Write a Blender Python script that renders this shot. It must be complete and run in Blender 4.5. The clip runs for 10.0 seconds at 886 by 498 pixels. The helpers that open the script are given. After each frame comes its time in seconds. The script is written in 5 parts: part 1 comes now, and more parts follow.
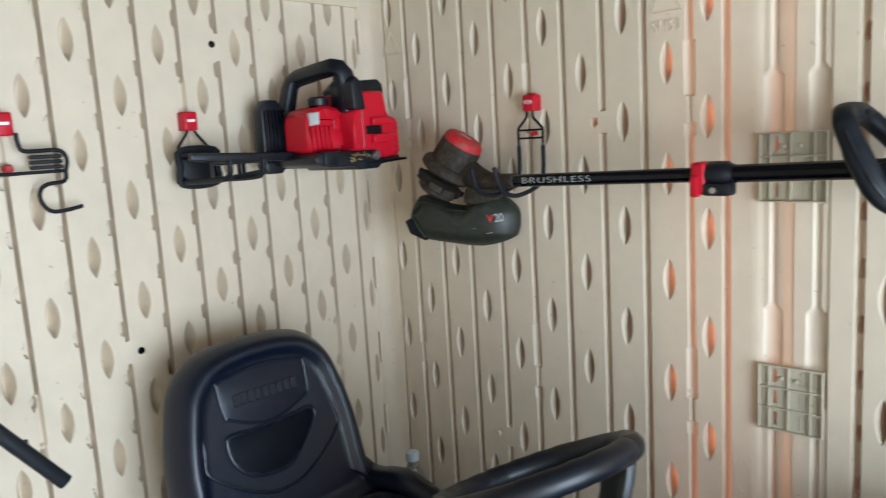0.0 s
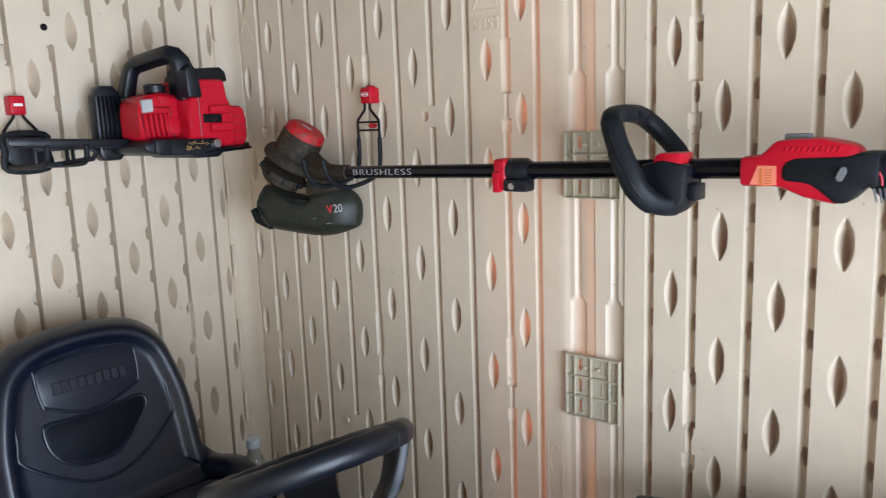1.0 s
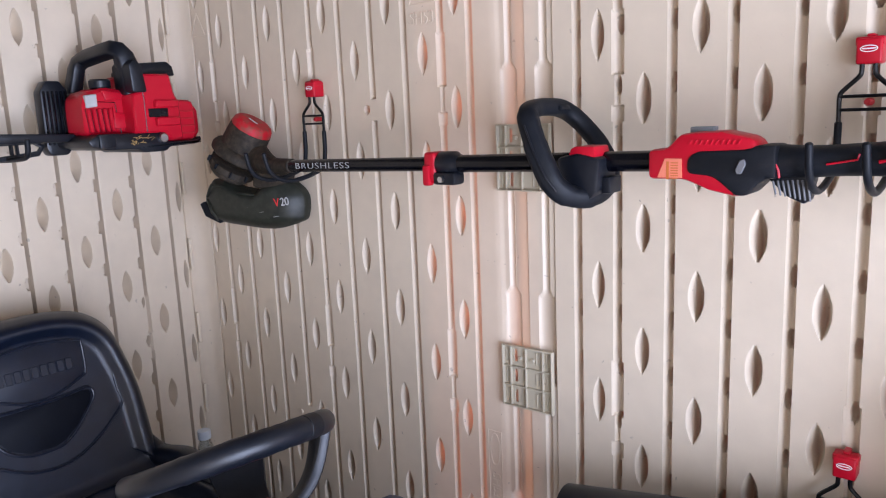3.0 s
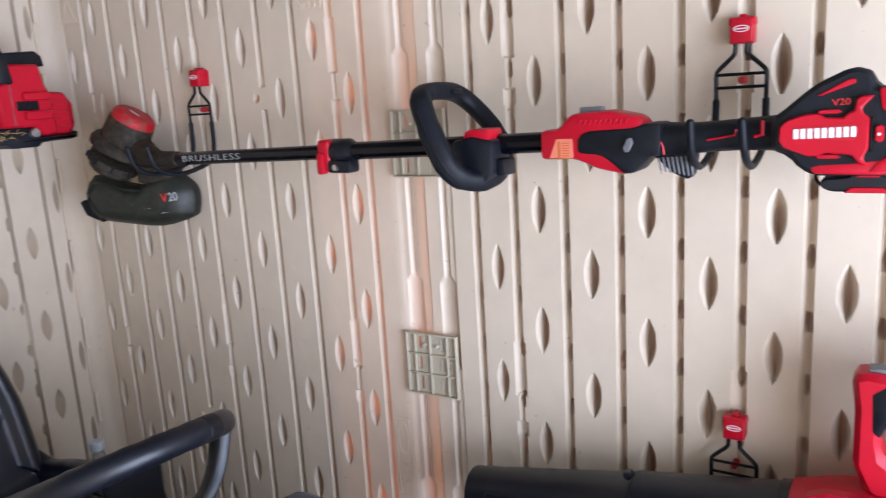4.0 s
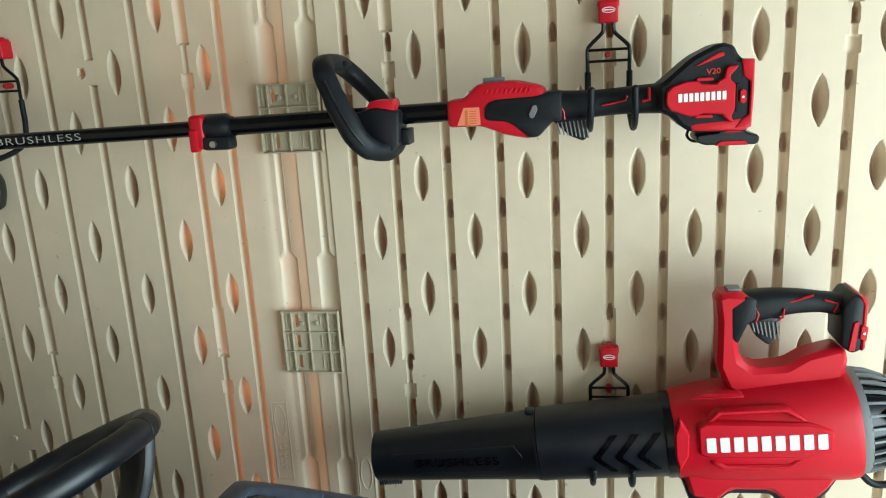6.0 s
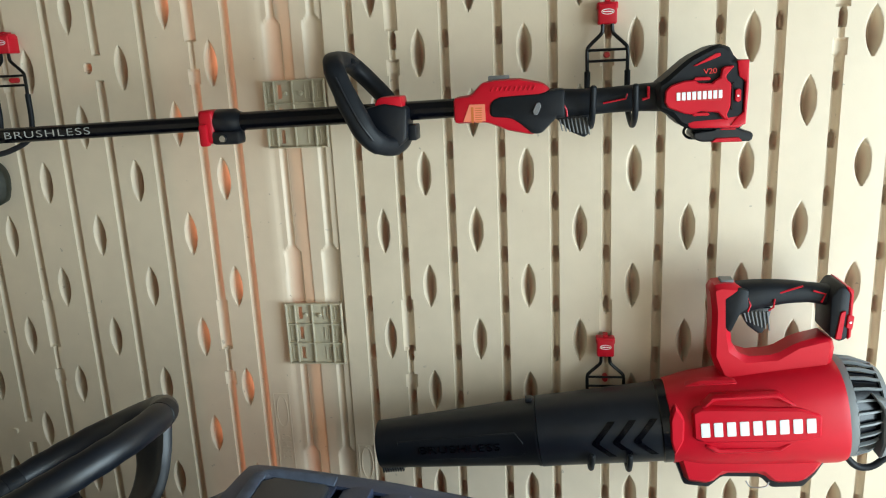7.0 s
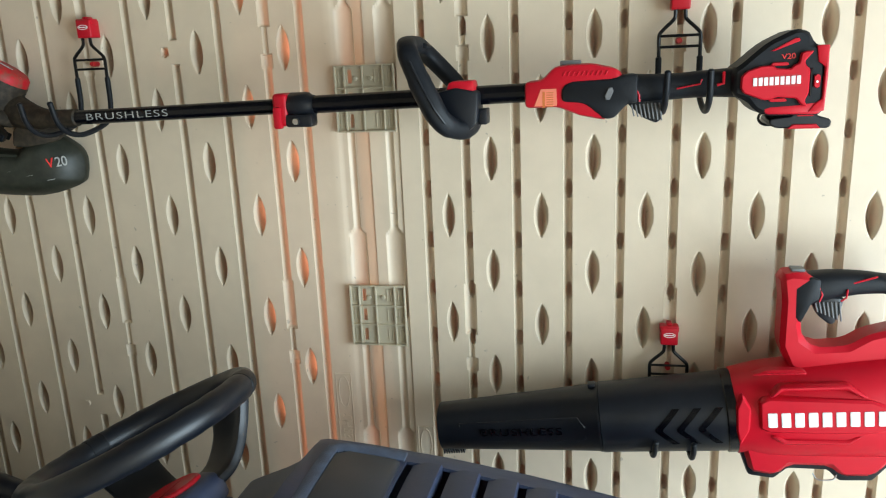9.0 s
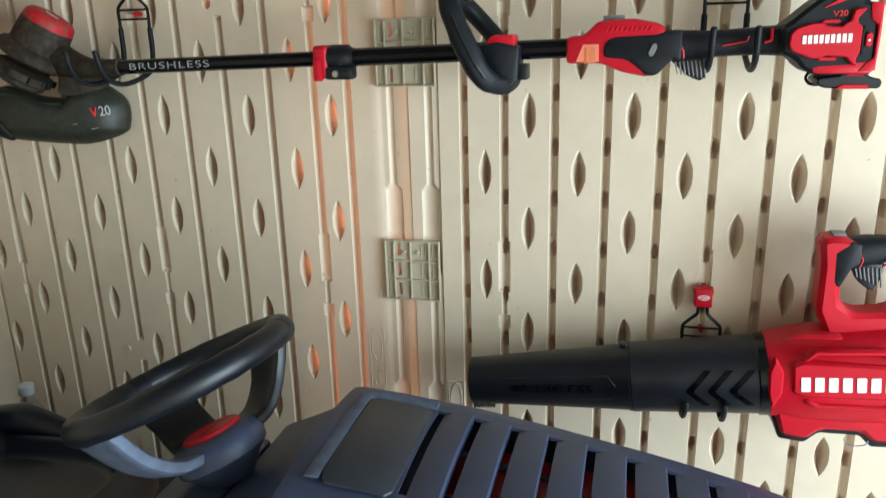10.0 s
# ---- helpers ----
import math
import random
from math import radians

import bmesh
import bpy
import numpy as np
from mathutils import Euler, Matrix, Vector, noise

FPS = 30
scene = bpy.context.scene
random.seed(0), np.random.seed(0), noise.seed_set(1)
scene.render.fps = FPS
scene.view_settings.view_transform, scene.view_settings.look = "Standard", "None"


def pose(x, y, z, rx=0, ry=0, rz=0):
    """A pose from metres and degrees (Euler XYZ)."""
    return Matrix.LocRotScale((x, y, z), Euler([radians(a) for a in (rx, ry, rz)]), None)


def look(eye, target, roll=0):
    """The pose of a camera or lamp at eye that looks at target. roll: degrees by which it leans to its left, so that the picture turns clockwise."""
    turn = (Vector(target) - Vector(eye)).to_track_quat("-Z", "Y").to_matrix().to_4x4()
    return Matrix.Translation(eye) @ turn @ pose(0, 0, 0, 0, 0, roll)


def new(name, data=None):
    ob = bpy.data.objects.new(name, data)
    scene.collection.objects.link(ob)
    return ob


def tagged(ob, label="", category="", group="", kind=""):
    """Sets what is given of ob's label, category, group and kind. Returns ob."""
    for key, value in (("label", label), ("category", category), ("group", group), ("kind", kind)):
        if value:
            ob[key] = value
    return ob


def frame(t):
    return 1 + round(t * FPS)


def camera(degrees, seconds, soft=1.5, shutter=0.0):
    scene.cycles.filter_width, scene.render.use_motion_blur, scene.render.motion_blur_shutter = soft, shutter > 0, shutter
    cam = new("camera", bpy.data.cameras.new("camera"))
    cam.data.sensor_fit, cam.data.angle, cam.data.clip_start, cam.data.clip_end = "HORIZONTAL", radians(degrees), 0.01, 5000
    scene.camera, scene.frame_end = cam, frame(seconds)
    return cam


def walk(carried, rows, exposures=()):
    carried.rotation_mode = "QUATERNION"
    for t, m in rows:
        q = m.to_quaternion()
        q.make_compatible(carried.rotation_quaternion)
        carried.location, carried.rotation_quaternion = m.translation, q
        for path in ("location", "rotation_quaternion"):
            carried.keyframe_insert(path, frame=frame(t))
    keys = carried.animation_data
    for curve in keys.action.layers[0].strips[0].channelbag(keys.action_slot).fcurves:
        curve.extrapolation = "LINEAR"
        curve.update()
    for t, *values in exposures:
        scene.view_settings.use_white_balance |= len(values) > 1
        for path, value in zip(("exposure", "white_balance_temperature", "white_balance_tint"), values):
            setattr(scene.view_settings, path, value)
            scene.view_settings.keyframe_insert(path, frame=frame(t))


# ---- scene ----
cam = camera(61.2, 10.0, 1.1, 0.35)
PATH = [
    (0, (1.612, -1.441, 1.43), (0.246, -0.01, 1.135), -3.4),
    (0.5, (1.73, -1.351, 1.432), (0.44, 0.144, 1.115), -2.7),
    (1, (1.824, -1.286, 1.432), (0.563, 0.229, 1.094), -2.1),
    (1.5, (1.886, -1.236, 1.43), (0.623, 0.276, 1.081), -1.8),
    (2, (1.915, -1.21, 1.433), (0.637, 0.286, 1.075), -2.1),
    (3.5, (1.932, -1.218, 1.434), (0.724, 0.332, 1.059), -3.2),
    (4, (1.93, -1.202, 1.425), (0.884, 0.455, 1.024), -3.5),
    (4.5, (1.882, -1.211, 1.423), (1.056, 0.559, 0.993), -3.7),
    (5, (1.784, -1.263, 1.43), (1.18, 0.588, 0.974), -3.8),
    (5.5, (1.707, -1.314, 1.422), (1.262, 0.578, 0.951), -3.6),
    (7, (1.621, -1.403, 1.417), (1.326, 0.517, 0.94), -2.7),
    (7.5, (1.617, -1.408, 1.413), (1.307, 0.509, 0.937), -2.6),
    (8, (1.607, -1.409, 1.408), (1.266, 0.504, 0.934), -2.6),
    (8.5, (1.593, -1.416, 1.406), (1.215, 0.488, 0.924), -2.6),
    (9, (1.578, -1.428, 1.405), (1.176, 0.469, 0.916), -2.4),
    (9.5, (1.575, -1.434, 1.406), (1.133, 0.451, 0.907), -2.3),
    (9.8, (1.572, -1.438, 1.397), (1.107, 0.435, 0.873), -2.0),
    (10, (1.57, -1.441, 1.391), (1.093, 0.414, 0.814), -1.6),
]
EXPOSURE = 0.0
walk(cam, [(t, look(eye, target, roll)) for t, eye, target, roll in PATH], [(0.0, EXPOSURE + 0.06, 6350, 6), (1.0, EXPOSURE + 0.03, 6350, 12), (2.0, EXPOSURE + 0.01, 6150, 22), (3.5, EXPOSURE + 0.08, 6150, 24), (4.5, EXPOSURE - 0.03, 6350, 12), (5.5, EXPOSURE - 0.21, 6850, -6), (7.5, EXPOSURE - 0.18, 6800, 0), (10.0, EXPOSURE, 6700, 1)])

# ---- world, sun, doorway light ----
SUN_UP, SUN_TURN = 42.0, 8.0
world = bpy.data.worlds.new("sky")
scene.world = world
world.use_nodes = True
wn = world.node_tree.nodes
sky = wn.new("ShaderNodeTexSky")
sky.sky_type, sky.sun_disc = "NISHITA", False
sky.sun_elevation, sky.sun_rotation = radians(SUN_UP), radians(SUN_TURN)
wn["Background"].inputs["Strength"].default_value = 0.12
world.node_tree.links.new(sky.outputs["Color"], wn["Background"].inputs["Color"])
sun_data = bpy.data.lights.new("sun", "SUN")
sun_data.energy, sun_data.angle, sun_data.color = 5.0, radians(0.5), (1.0, 0.93, 0.82)
sun = new("sun", sun_data)
a, e = radians(SUN_TURN), radians(SUN_UP)
sun.matrix_world = look((8 * math.sin(a) * math.cos(e), 8 * math.cos(a) * math.cos(e), 8 * math.sin(e)), (0, 0, 0))
door_data = bpy.data.lights.new("doorway_daylight", "AREA")
door_data.shape, door_data.size, door_data.size_y, door_data.energy, door_data.color = "RECTANGLE", 1.55, 1.60, 108, (0.80, 0.955, 1.16)
doorway = new("doorway_daylight", door_data)
doorway.matrix_world = look((3.42, -1.40, 0.90), (0, -1.40, 0.90))


# ---- materials ----
def material(name, colour, rough=0.5, metal=0.0, grain=60.0, vary=0.08, bump=0.1, stain=0.0, coat=0.0, stretch=(1, 1, 1), dust=None, dusty=0.0, spec=0.5):
    """A node material with fine grain, broad unevenness, optional dust and relief."""
    m = bpy.data.materials.new(name)
    m.use_nodes = True
    n, l = m.node_tree.nodes, m.node_tree.links
    b = n["Principled BSDF"]
    b.inputs["Metallic"].default_value, b.inputs["Coat Weight"].default_value, b.inputs["Specular IOR Level"].default_value = metal, coat, spec
    co = n.new("ShaderNodeTexCoord")
    mp = n.new("ShaderNodeMapping")
    mp.inputs["Scale"].default_value = stretch
    l.new(co.outputs["Object"], mp.inputs["Vector"])
    fine, broad = n.new("ShaderNodeTexNoise"), n.new("ShaderNodeTexNoise")
    fine.inputs["Scale"].default_value, fine.inputs["Detail"].default_value = grain, 4
    broad.inputs["Scale"].default_value, broad.inputs["Detail"].default_value = grain / 14, 5
    l.new(mp.outputs["Vector"], fine.inputs["Vector"])
    l.new(mp.outputs["Vector"], broad.inputs["Vector"])
    c = Vector(colour)
    ramp = n.new("ShaderNodeValToRGB")
    ramp.color_ramp.elements[0].position, ramp.color_ramp.elements[1].position = 0.3, 0.7
    ramp.color_ramp.elements[0].color = (*(c * (1 - vary)), 1)
    ramp.color_ramp.elements[1].color = (*[min(1, v * (1 + vary)) for v in c], 1)
    l.new(broad.outputs["Fac"], ramp.inputs["Fac"])
    out = ramp.outputs["Color"]
    if dust:
        mx = n.new("ShaderNodeMix")
        mx.data_type = "RGBA"
        mr = n.new("ShaderNodeMapRange")
        mr.inputs["From Min"].default_value, mr.inputs["From Max"].default_value = 0.42, 0.68
        mr.inputs["To Max"].default_value = dusty
        d2 = n.new("ShaderNodeTexNoise")
        d2.inputs["Scale"].default_value, d2.inputs["Detail"].default_value = grain / 5, 8
        l.new(mp.outputs["Vector"], d2.inputs["Vector"])
        l.new(d2.outputs["Fac"], mr.inputs["Value"])
        l.new(mr.outputs["Result"], mx.inputs["Factor"])
        l.new(out, mx.inputs["A"])
        mx.inputs["B"].default_value = (*dust, 1)
        out = mx.outputs["Result"]
    l.new(out, b.inputs["Base Color"])
    rr = n.new("ShaderNodeMapRange")
    rr.inputs["To Min"].default_value, rr.inputs["To Max"].default_value = max(0.02, rough - 0.07), min(1, rough + 0.1)
    l.new(broad.outputs["Fac"], rr.inputs["Value"])
    l.new(rr.outputs["Result"], b.inputs["Roughness"])
    if bump:
        bp = n.new("ShaderNodeBump")
        bp.inputs["Strength"].default_value, bp.inputs["Distance"].default_value = bump, 0.001
        l.new(fine.outputs["Fac"], bp.inputs["Height"])
        l.new(bp.outputs["Normal"], b.inputs["Normal"])
    return m


def resin(name, colour, glow, fac, thinned=0.0):
    """Blow-moulded shed resin with scuffs, pores and stains, faintly translucent, more so where it is drawn thin into the grooves."""
    m = material(name, colour, 0.48, 0, 260, 0.03, 0.12)
    n, l = m.node_tree.nodes, m.node_tree.links
    b = n["Principled BSDF"]
    base = b.inputs["Base Color"].links[0].from_socket
    co = n.new("ShaderNodeTexCoord")
    st, sc = n.new("ShaderNodeTexNoise"), n.new("ShaderNodeTexNoise")
    st.inputs["Scale"].default_value, st.inputs["Detail"].default_value, st.inputs["Roughness"].default_value = 3.2, 7, 0.62
    sc.inputs["Scale"].default_value, sc.inputs["Detail"].default_value = 58, 3
    l.new(co.outputs["Object"], st.inputs["Vector"])
    l.new(co.outputs["Object"], sc.inputs["Vector"])
    r1, r2 = n.new("ShaderNodeMapRange"), n.new("ShaderNodeMapRange")
    r1.inputs["From Min"].default_value, r1.inputs["From Max"].default_value, r1.inputs["To Max"].default_value = 0.5, 0.75, 0.16
    r2.inputs["From Min"].default_value, r2.inputs["From Max"].default_value, r2.inputs["To Max"].default_value = 0.715, 0.74, 0.5
    l.new(st.outputs["Fac"], r1.inputs["Value"])
    l.new(sc.outputs["Fac"], r2.inputs["Value"])
    last = base
    for r, tint in ((r1, (0.30, 0.25, 0.19, 1)), (r2, (0.24, 0.20, 0.16, 1))):
        mx = n.new("ShaderNodeMix")
        mx.data_type = "RGBA"
        l.new(r.outputs["Result"], mx.inputs["Factor"])
        l.new(last, mx.inputs["A"])
        mx.inputs["B"].default_value = tint
        last = mx.outputs["Result"]
    l.new(last, b.inputs["Base Color"])
    tr, mix = n.new("ShaderNodeBsdfTranslucent"), n.new("ShaderNodeMixShader")
    tr.inputs["Color"].default_value = (*glow, 1)
    if thinned:
        sep, thin = n.new("ShaderNodeSeparateXYZ"), n.new("ShaderNodeMapRange")
        l.new(co.outputs["Object"], sep.inputs["Vector"])
        thin.inputs["From Min"].default_value, thin.inputs["From Max"].default_value = 0.008, 0.028
        thin.inputs["To Min"].default_value, thin.inputs["To Max"].default_value = fac, fac + thinned
        l.new(sep.outputs["Y"], thin.inputs["Value"])
        l.new(thin.outputs["Result"], mix.inputs["Fac"])
    mix.inputs["Fac"].default_value = fac
    l.new(b.outputs["BSDF"], mix.inputs[1])
    l.new(tr.outputs["BSDF"], mix.inputs[2])
    l.new(mix.outputs["Shader"], n["Material Output"].inputs["Surface"])
    return m


RESIN = resin("shed_resin", (0.690, 0.577, 0.438), (0.92, 0.33, 0.20), 0.028, 0.46)
RESIN_THIN = resin("thin_resin", (0.67, 0.56, 0.42), (0.95, 0.60, 0.38), 0.30)
CLIP_RESIN = resin("clip_resin", (0.56, 0.50, 0.37), (0.9, 0.6, 0.35), 0.15)
SHELL = material("outer_resin", (0.50, 0.43, 0.34), 0.55, 0, 120, 0.05, 0.1)
ROOF = material("roof_resin", (0.16, 0.145, 0.125), 0.7, 0, 60, 0.1, 0.1)
FLOOR = material("floor_resin", (0.52, 0.48, 0.41), 0.6, 0, 60, 0.12, 0.2)
GROUND = material("ground", (0.30, 0.28, 0.22), 0.9, 0, 12, 0.3, 0.3)
BLACK = material("black_plastic", (0.0036, 0.0052, 0.0092), 0.38, 0, 300, 0.2, 0.1, dust=(0.04, 0.04, 0.04), dusty=0.04, spec=0.42)
RUBBER = material("black_rubber", (0.0060, 0.0074, 0.0105), 0.50, 0, 400, 0.2, 0.25, dust=(0.05, 0.05, 0.045), dusty=0.04, spec=0.24)
WIRE = material("coated_wire", (0.003, 0.003, 0.0035), 0.32, 0, 200, 0.2, 0.05, spec=0.3)
TUBE_BLACK = material("black_painted_tube", (0.0016, 0.0019, 0.0042), 0.24, 0, 120, 0.2, 0.03, spec=0.35)
RED = material("red_plastic", (0.48, 0.0045, 0.018), 0.36, 0, 220, 0.06, 0.06, spec=0.3)
RED_DEEP = material("deep_red_plastic", (0.42, 0.008, 0.014), 0.42, 0, 220, 0.1, 0.06)
RED_DUSTY = material("dusty_red_plastic", (0.46, 0.006, 0.014), 0.5, 0, 300, 0.12, 0.15, dust=(0.16, 0.075, 0.05), dusty=0.75, spec=0.3)
GREY = material("grey_plastic", (0.16, 0.17, 0.175), 0.45, 0, 220, 0.1, 0.08)
TRIGGER = material("trigger_grey", (0.15, 0.15, 0.155), 0.5, 0, 220, 0.1, 0.08)
VINYL = material("black_vinyl", (0.0026, 0.0060, 0.0160), 0.34, 0, 420, 0.2, 0.12, spec=0.52)
MATT_VINYL = material("matt_vinyl", (0.0018, 0.0030, 0.0068), 0.58, 0, 420, 0.2, 0.2, spec=0.15)
HOOD = material("slate_plastic", (0.042, 0.057, 0.110), 0.42, 0, 300, 0.15, 0.2, dust=(0.08, 0.085, 0.10), dusty=0.10, spec=0.4)
DUSTY = material("dusty_black_plastic", (0.024, 0.019, 0.013), 0.62, 0, 420, 0.3, 0.3, dust=(0.10, 0.070, 0.046), dusty=0.42, spec=0.3)
GUARD = material("guard_plastic", (0.019, 0.021, 0.015), 0.42, 0, 420, 0.2, 0.15, dust=(0.07, 0.066, 0.05), dusty=0.2, spec=0.35)
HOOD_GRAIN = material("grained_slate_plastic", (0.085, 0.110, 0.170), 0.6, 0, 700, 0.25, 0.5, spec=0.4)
PAD = material("smooth_slate_plastic", (0.034, 0.042, 0.060), 0.4, 0, 90, 0.3, 0.05, spec=0.4)
STEEL = material("steel", (0.55, 0.55, 0.56), 0.3, 1.0, 200, 0.08, 0.05)
WHITE = material("white_print", (0.80, 0.80, 0.80), 0.45, 0, 200, 0.04, 0.03)
PRINT = material("grey_print", (0.42, 0.42, 0.41), 0.5, 0, 200, 0.15, 0.03)
REDPRINT = material("red_print", (0.75, 0.03, 0.03), 0.45, 0, 200, 0.05, 0.03)
ORANGE = material("orange_label", (0.52, 0.14, 0.03), 0.5, 0, 200, 0.1, 0.03)
CREAM = material("cream_label", (0.74, 0.20, 0.12), 0.5, 0, 200, 0.1, 0.03)
WOOD = material("sawdust", (0.42, 0.27, 0.10), 0.8, 0, 200, 0.3, 0.2)
CAP = material("pale_cap_plastic", (0.50, 0.56, 0.62), 0.35, 0, 200, 0.05, 0.05)
GLASS = bpy.data.materials.new("clear_plastic")
GLASS.use_nodes = True
gn, gl = GLASS.node_tree.nodes, GLASS.node_tree.links
gn.remove(gn["Principled BSDF"])
clear, shine, facing, blend = gn.new("ShaderNodeBsdfTransparent"), gn.new("ShaderNodeBsdfGlossy"), gn.new("ShaderNodeLayerWeight"), gn.new("ShaderNodeMixShader")
clear.inputs["Color"].default_value, shine.inputs["Roughness"].default_value, facing.inputs["Blend"].default_value = (0.80, 0.87, 0.90, 1), 0.08, 0.42
gl.new(facing.outputs["Facing"], blend.inputs["Fac"])
gl.new(clear.outputs["BSDF"], blend.inputs[1])
gl.new(shine.outputs["BSDF"], blend.inputs[2])
gl.new(blend.outputs["Shader"], gn["Material Output"].inputs["Surface"])


# ---- mesh helpers ----
def mesh_of(bm, name, mat, smooth=True, angle=38):
    bmesh.ops.recalc_face_normals(bm, faces=bm.faces)
    me = bpy.data.meshes.new(name)
    bm.to_mesh(me)
    bm.free()
    me.materials.append(mat)
    if smooth:
        for p in me.polygons:
            p.use_smooth = True
        me.set_sharp_from_angle(angle=radians(angle))
    return me


def part(name, bm, mat, parent=None, label="", at=None, angle=38):
    ob = new(name, mesh_of(bm, name, mat, True, angle))
    if parent:
        ob.parent = parent
    if at is not None:
        ob.matrix_basis = at
    if label:
        ob["label"] = label
    return ob


def thing(name, label, category, at=None, group="", kind=""):
    ob = new(name)
    ob.empty_display_size = 0.05
    if at is not None:
        ob.matrix_basis = at
    return tagged(ob, label, category, group, kind)


def box(x0, x1, y0, y1, z0, z1, bevel=0.0, seg=2, bm=None):
    fresh = bmesh.new()
    bmesh.ops.create_cube(fresh, size=1, matrix=Matrix.LocRotScale(((x0 + x1) / 2, (y0 + y1) / 2, (z0 + z1) / 2), None, (x1 - x0, y1 - y0, z1 - z0)))
    if bevel:
        bmesh.ops.bevel(fresh, geom=fresh.edges[:], offset=bevel, segments=seg, profile=0.5, affect="EDGES")
    return join(bm, fresh)


def join(bm, fresh):
    if bm is None:
        return fresh
    tmp = bpy.data.meshes.new("tmp")
    fresh.to_mesh(tmp)
    fresh.free()
    bm.from_mesh(tmp)
    bpy.data.meshes.remove(tmp)
    return bm


def prism(outline, y0, y1, bevel=0.0, seg=2, bm=None):
    """A polygon in x and z, given thickness along y."""
    fresh = bmesh.new()
    face = fresh.faces.new([fresh.verts.new((x, y0, z)) for x, z in outline])
    up = bmesh.ops.extrude_face_region(fresh, geom=[face])["geom"]
    bmesh.ops.translate(fresh, verts=[v for v in up if isinstance(v, bmesh.types.BMVert)], vec=(0, y1 - y0, 0))
    bmesh.ops.recalc_face_normals(fresh, faces=fresh.faces)
    if bevel:
        bmesh.ops.bevel(fresh, geom=fresh.edges[:], offset=bevel, segments=seg, profile=0.5, affect="EDGES")
    return join(bm, fresh)


def smooth_path(points, steps=6, closed=False):
    """Catmull-Rom through the points."""
    pts = [Vector(p) for p in points]
    n, out = len(pts), []
    spans = range(n if closed else n - 1)
    for i in spans:
        p1, p2 = pts[i], pts[(i + 1) % n]
        p0 = pts[(i - 1) % n] if closed or i else p1 * 2 - p2
        p3 = pts[(i + 2) % n] if closed or i + 2 < n else p2 * 2 - p1
        for k in range(steps):
            t = k / steps
            out.append(0.5 * (2 * p1 + (p2 - p0) * t + (2 * p0 - 5 * p1 + 4 * p2 - p3) * t * t + (3 * p1 - p0 - 3 * p2 + p3) * t ** 3))
    if not closed:
        out.append(pts[-1])
    return out


def sweep(points, rads, seg=12, power=2.0, closed=False, side=(0, 1, 0), bm=None, round_ends=True):
    """A skin round a path; rads: one radius, or (along side, across it) for each point; power above 2 squares the section."""
    bm = bm or bmesh.new()
    pts = [Vector(p) for p in points]
    n = len(pts)
    if isinstance(rads, (int, float)):
        rads = [rads] * n
    rads = [r if isinstance(r, (tuple, list)) else (r, r) for r in rads]
    if len(rads) != n:
        q = [k * (len(rads) - 1) / (n - 1) for k in range(n)]
        rads = [tuple(np.interp(v, range(len(rads)), [r[c] for r in rads]) for c in (0, 1)) for v in q]
    s, rings = Vector(side), []
    plan = [(p, 1.0) for p in pts]

    def ring(p, t, sd, ra, rb):
        nn = t.cross(sd).normalized()
        out = []
        for k in range(seg):
            w = 2 * math.pi * k / seg
            c, d = math.cos(w), math.sin(w)
            out.append(bm.verts.new(p + sd * (ra * math.copysign(abs(c) ** (2 / power), c)) + nn * (rb * math.copysign(abs(d) ** (2 / power), d))))
        return out

    for i, p in enumerate(pts):
        before = pts[i - 1] if i or closed else p
        after = pts[(i + 1) % n] if i + 1 < n or closed else p
        t = (after - before).normalized()
        s = s - t * s.dot(t)
        if s.length < 1e-4:
            s = t.orthogonal()
        s.normalize()
        if not closed and i == 0 and round_ends:
            rings.append(ring(p - t * min(rads[0]) * 0.35, t, s, rads[0][0] * 0.6, rads[0][1] * 0.6))
        rings.append(ring(p, t, s, *rads[i]))
        if not closed and i == n - 1 and round_ends:
            rings.append(ring(p + t * min(rads[-1]) * 0.35, t, s, rads[-1][0] * 0.6, rads[-1][1] * 0.6))
    m = len(rings)
    for i in range(m if closed else m - 1):
        for k in range(seg):
            bm.faces.new((rings[i][k], rings[i][(k + 1) % seg], rings[(i + 1) % m][(k + 1) % seg], rings[(i + 1) % m][k]))
    if not closed:
        bm.faces.new(rings[0][::-1])
        bm.faces.new(rings[-1])
    return bm


def lathe(profile, seg=32, axis="x", bm=None, caps=True, flat=(1, 1)):
    """A turned body: profile of (along, radius)."""
    bm = bm or bmesh.new()
    rings = []
    for along, r in profile:
        ring = []
        for k in range(seg):
            c, d = r * flat[0] * math.cos(2 * math.pi * k / seg), r * flat[1] * math.sin(2 * math.pi * k / seg)
            ring.append(bm.verts.new({"x": (along, c, d), "y": (c, along, d), "z": (c, d, along)}[axis]))
        rings.append(ring)
    for a0, b0 in zip(rings, rings[1:]):
        for k in range(seg):
            bm.faces.new((a0[k], a0[(k + 1) % seg], b0[(k + 1) % seg], b0[k]))
    if caps:
        bm.faces.new(rings[0][::-1])
        bm.faces.new(rings[-1])
    return bm


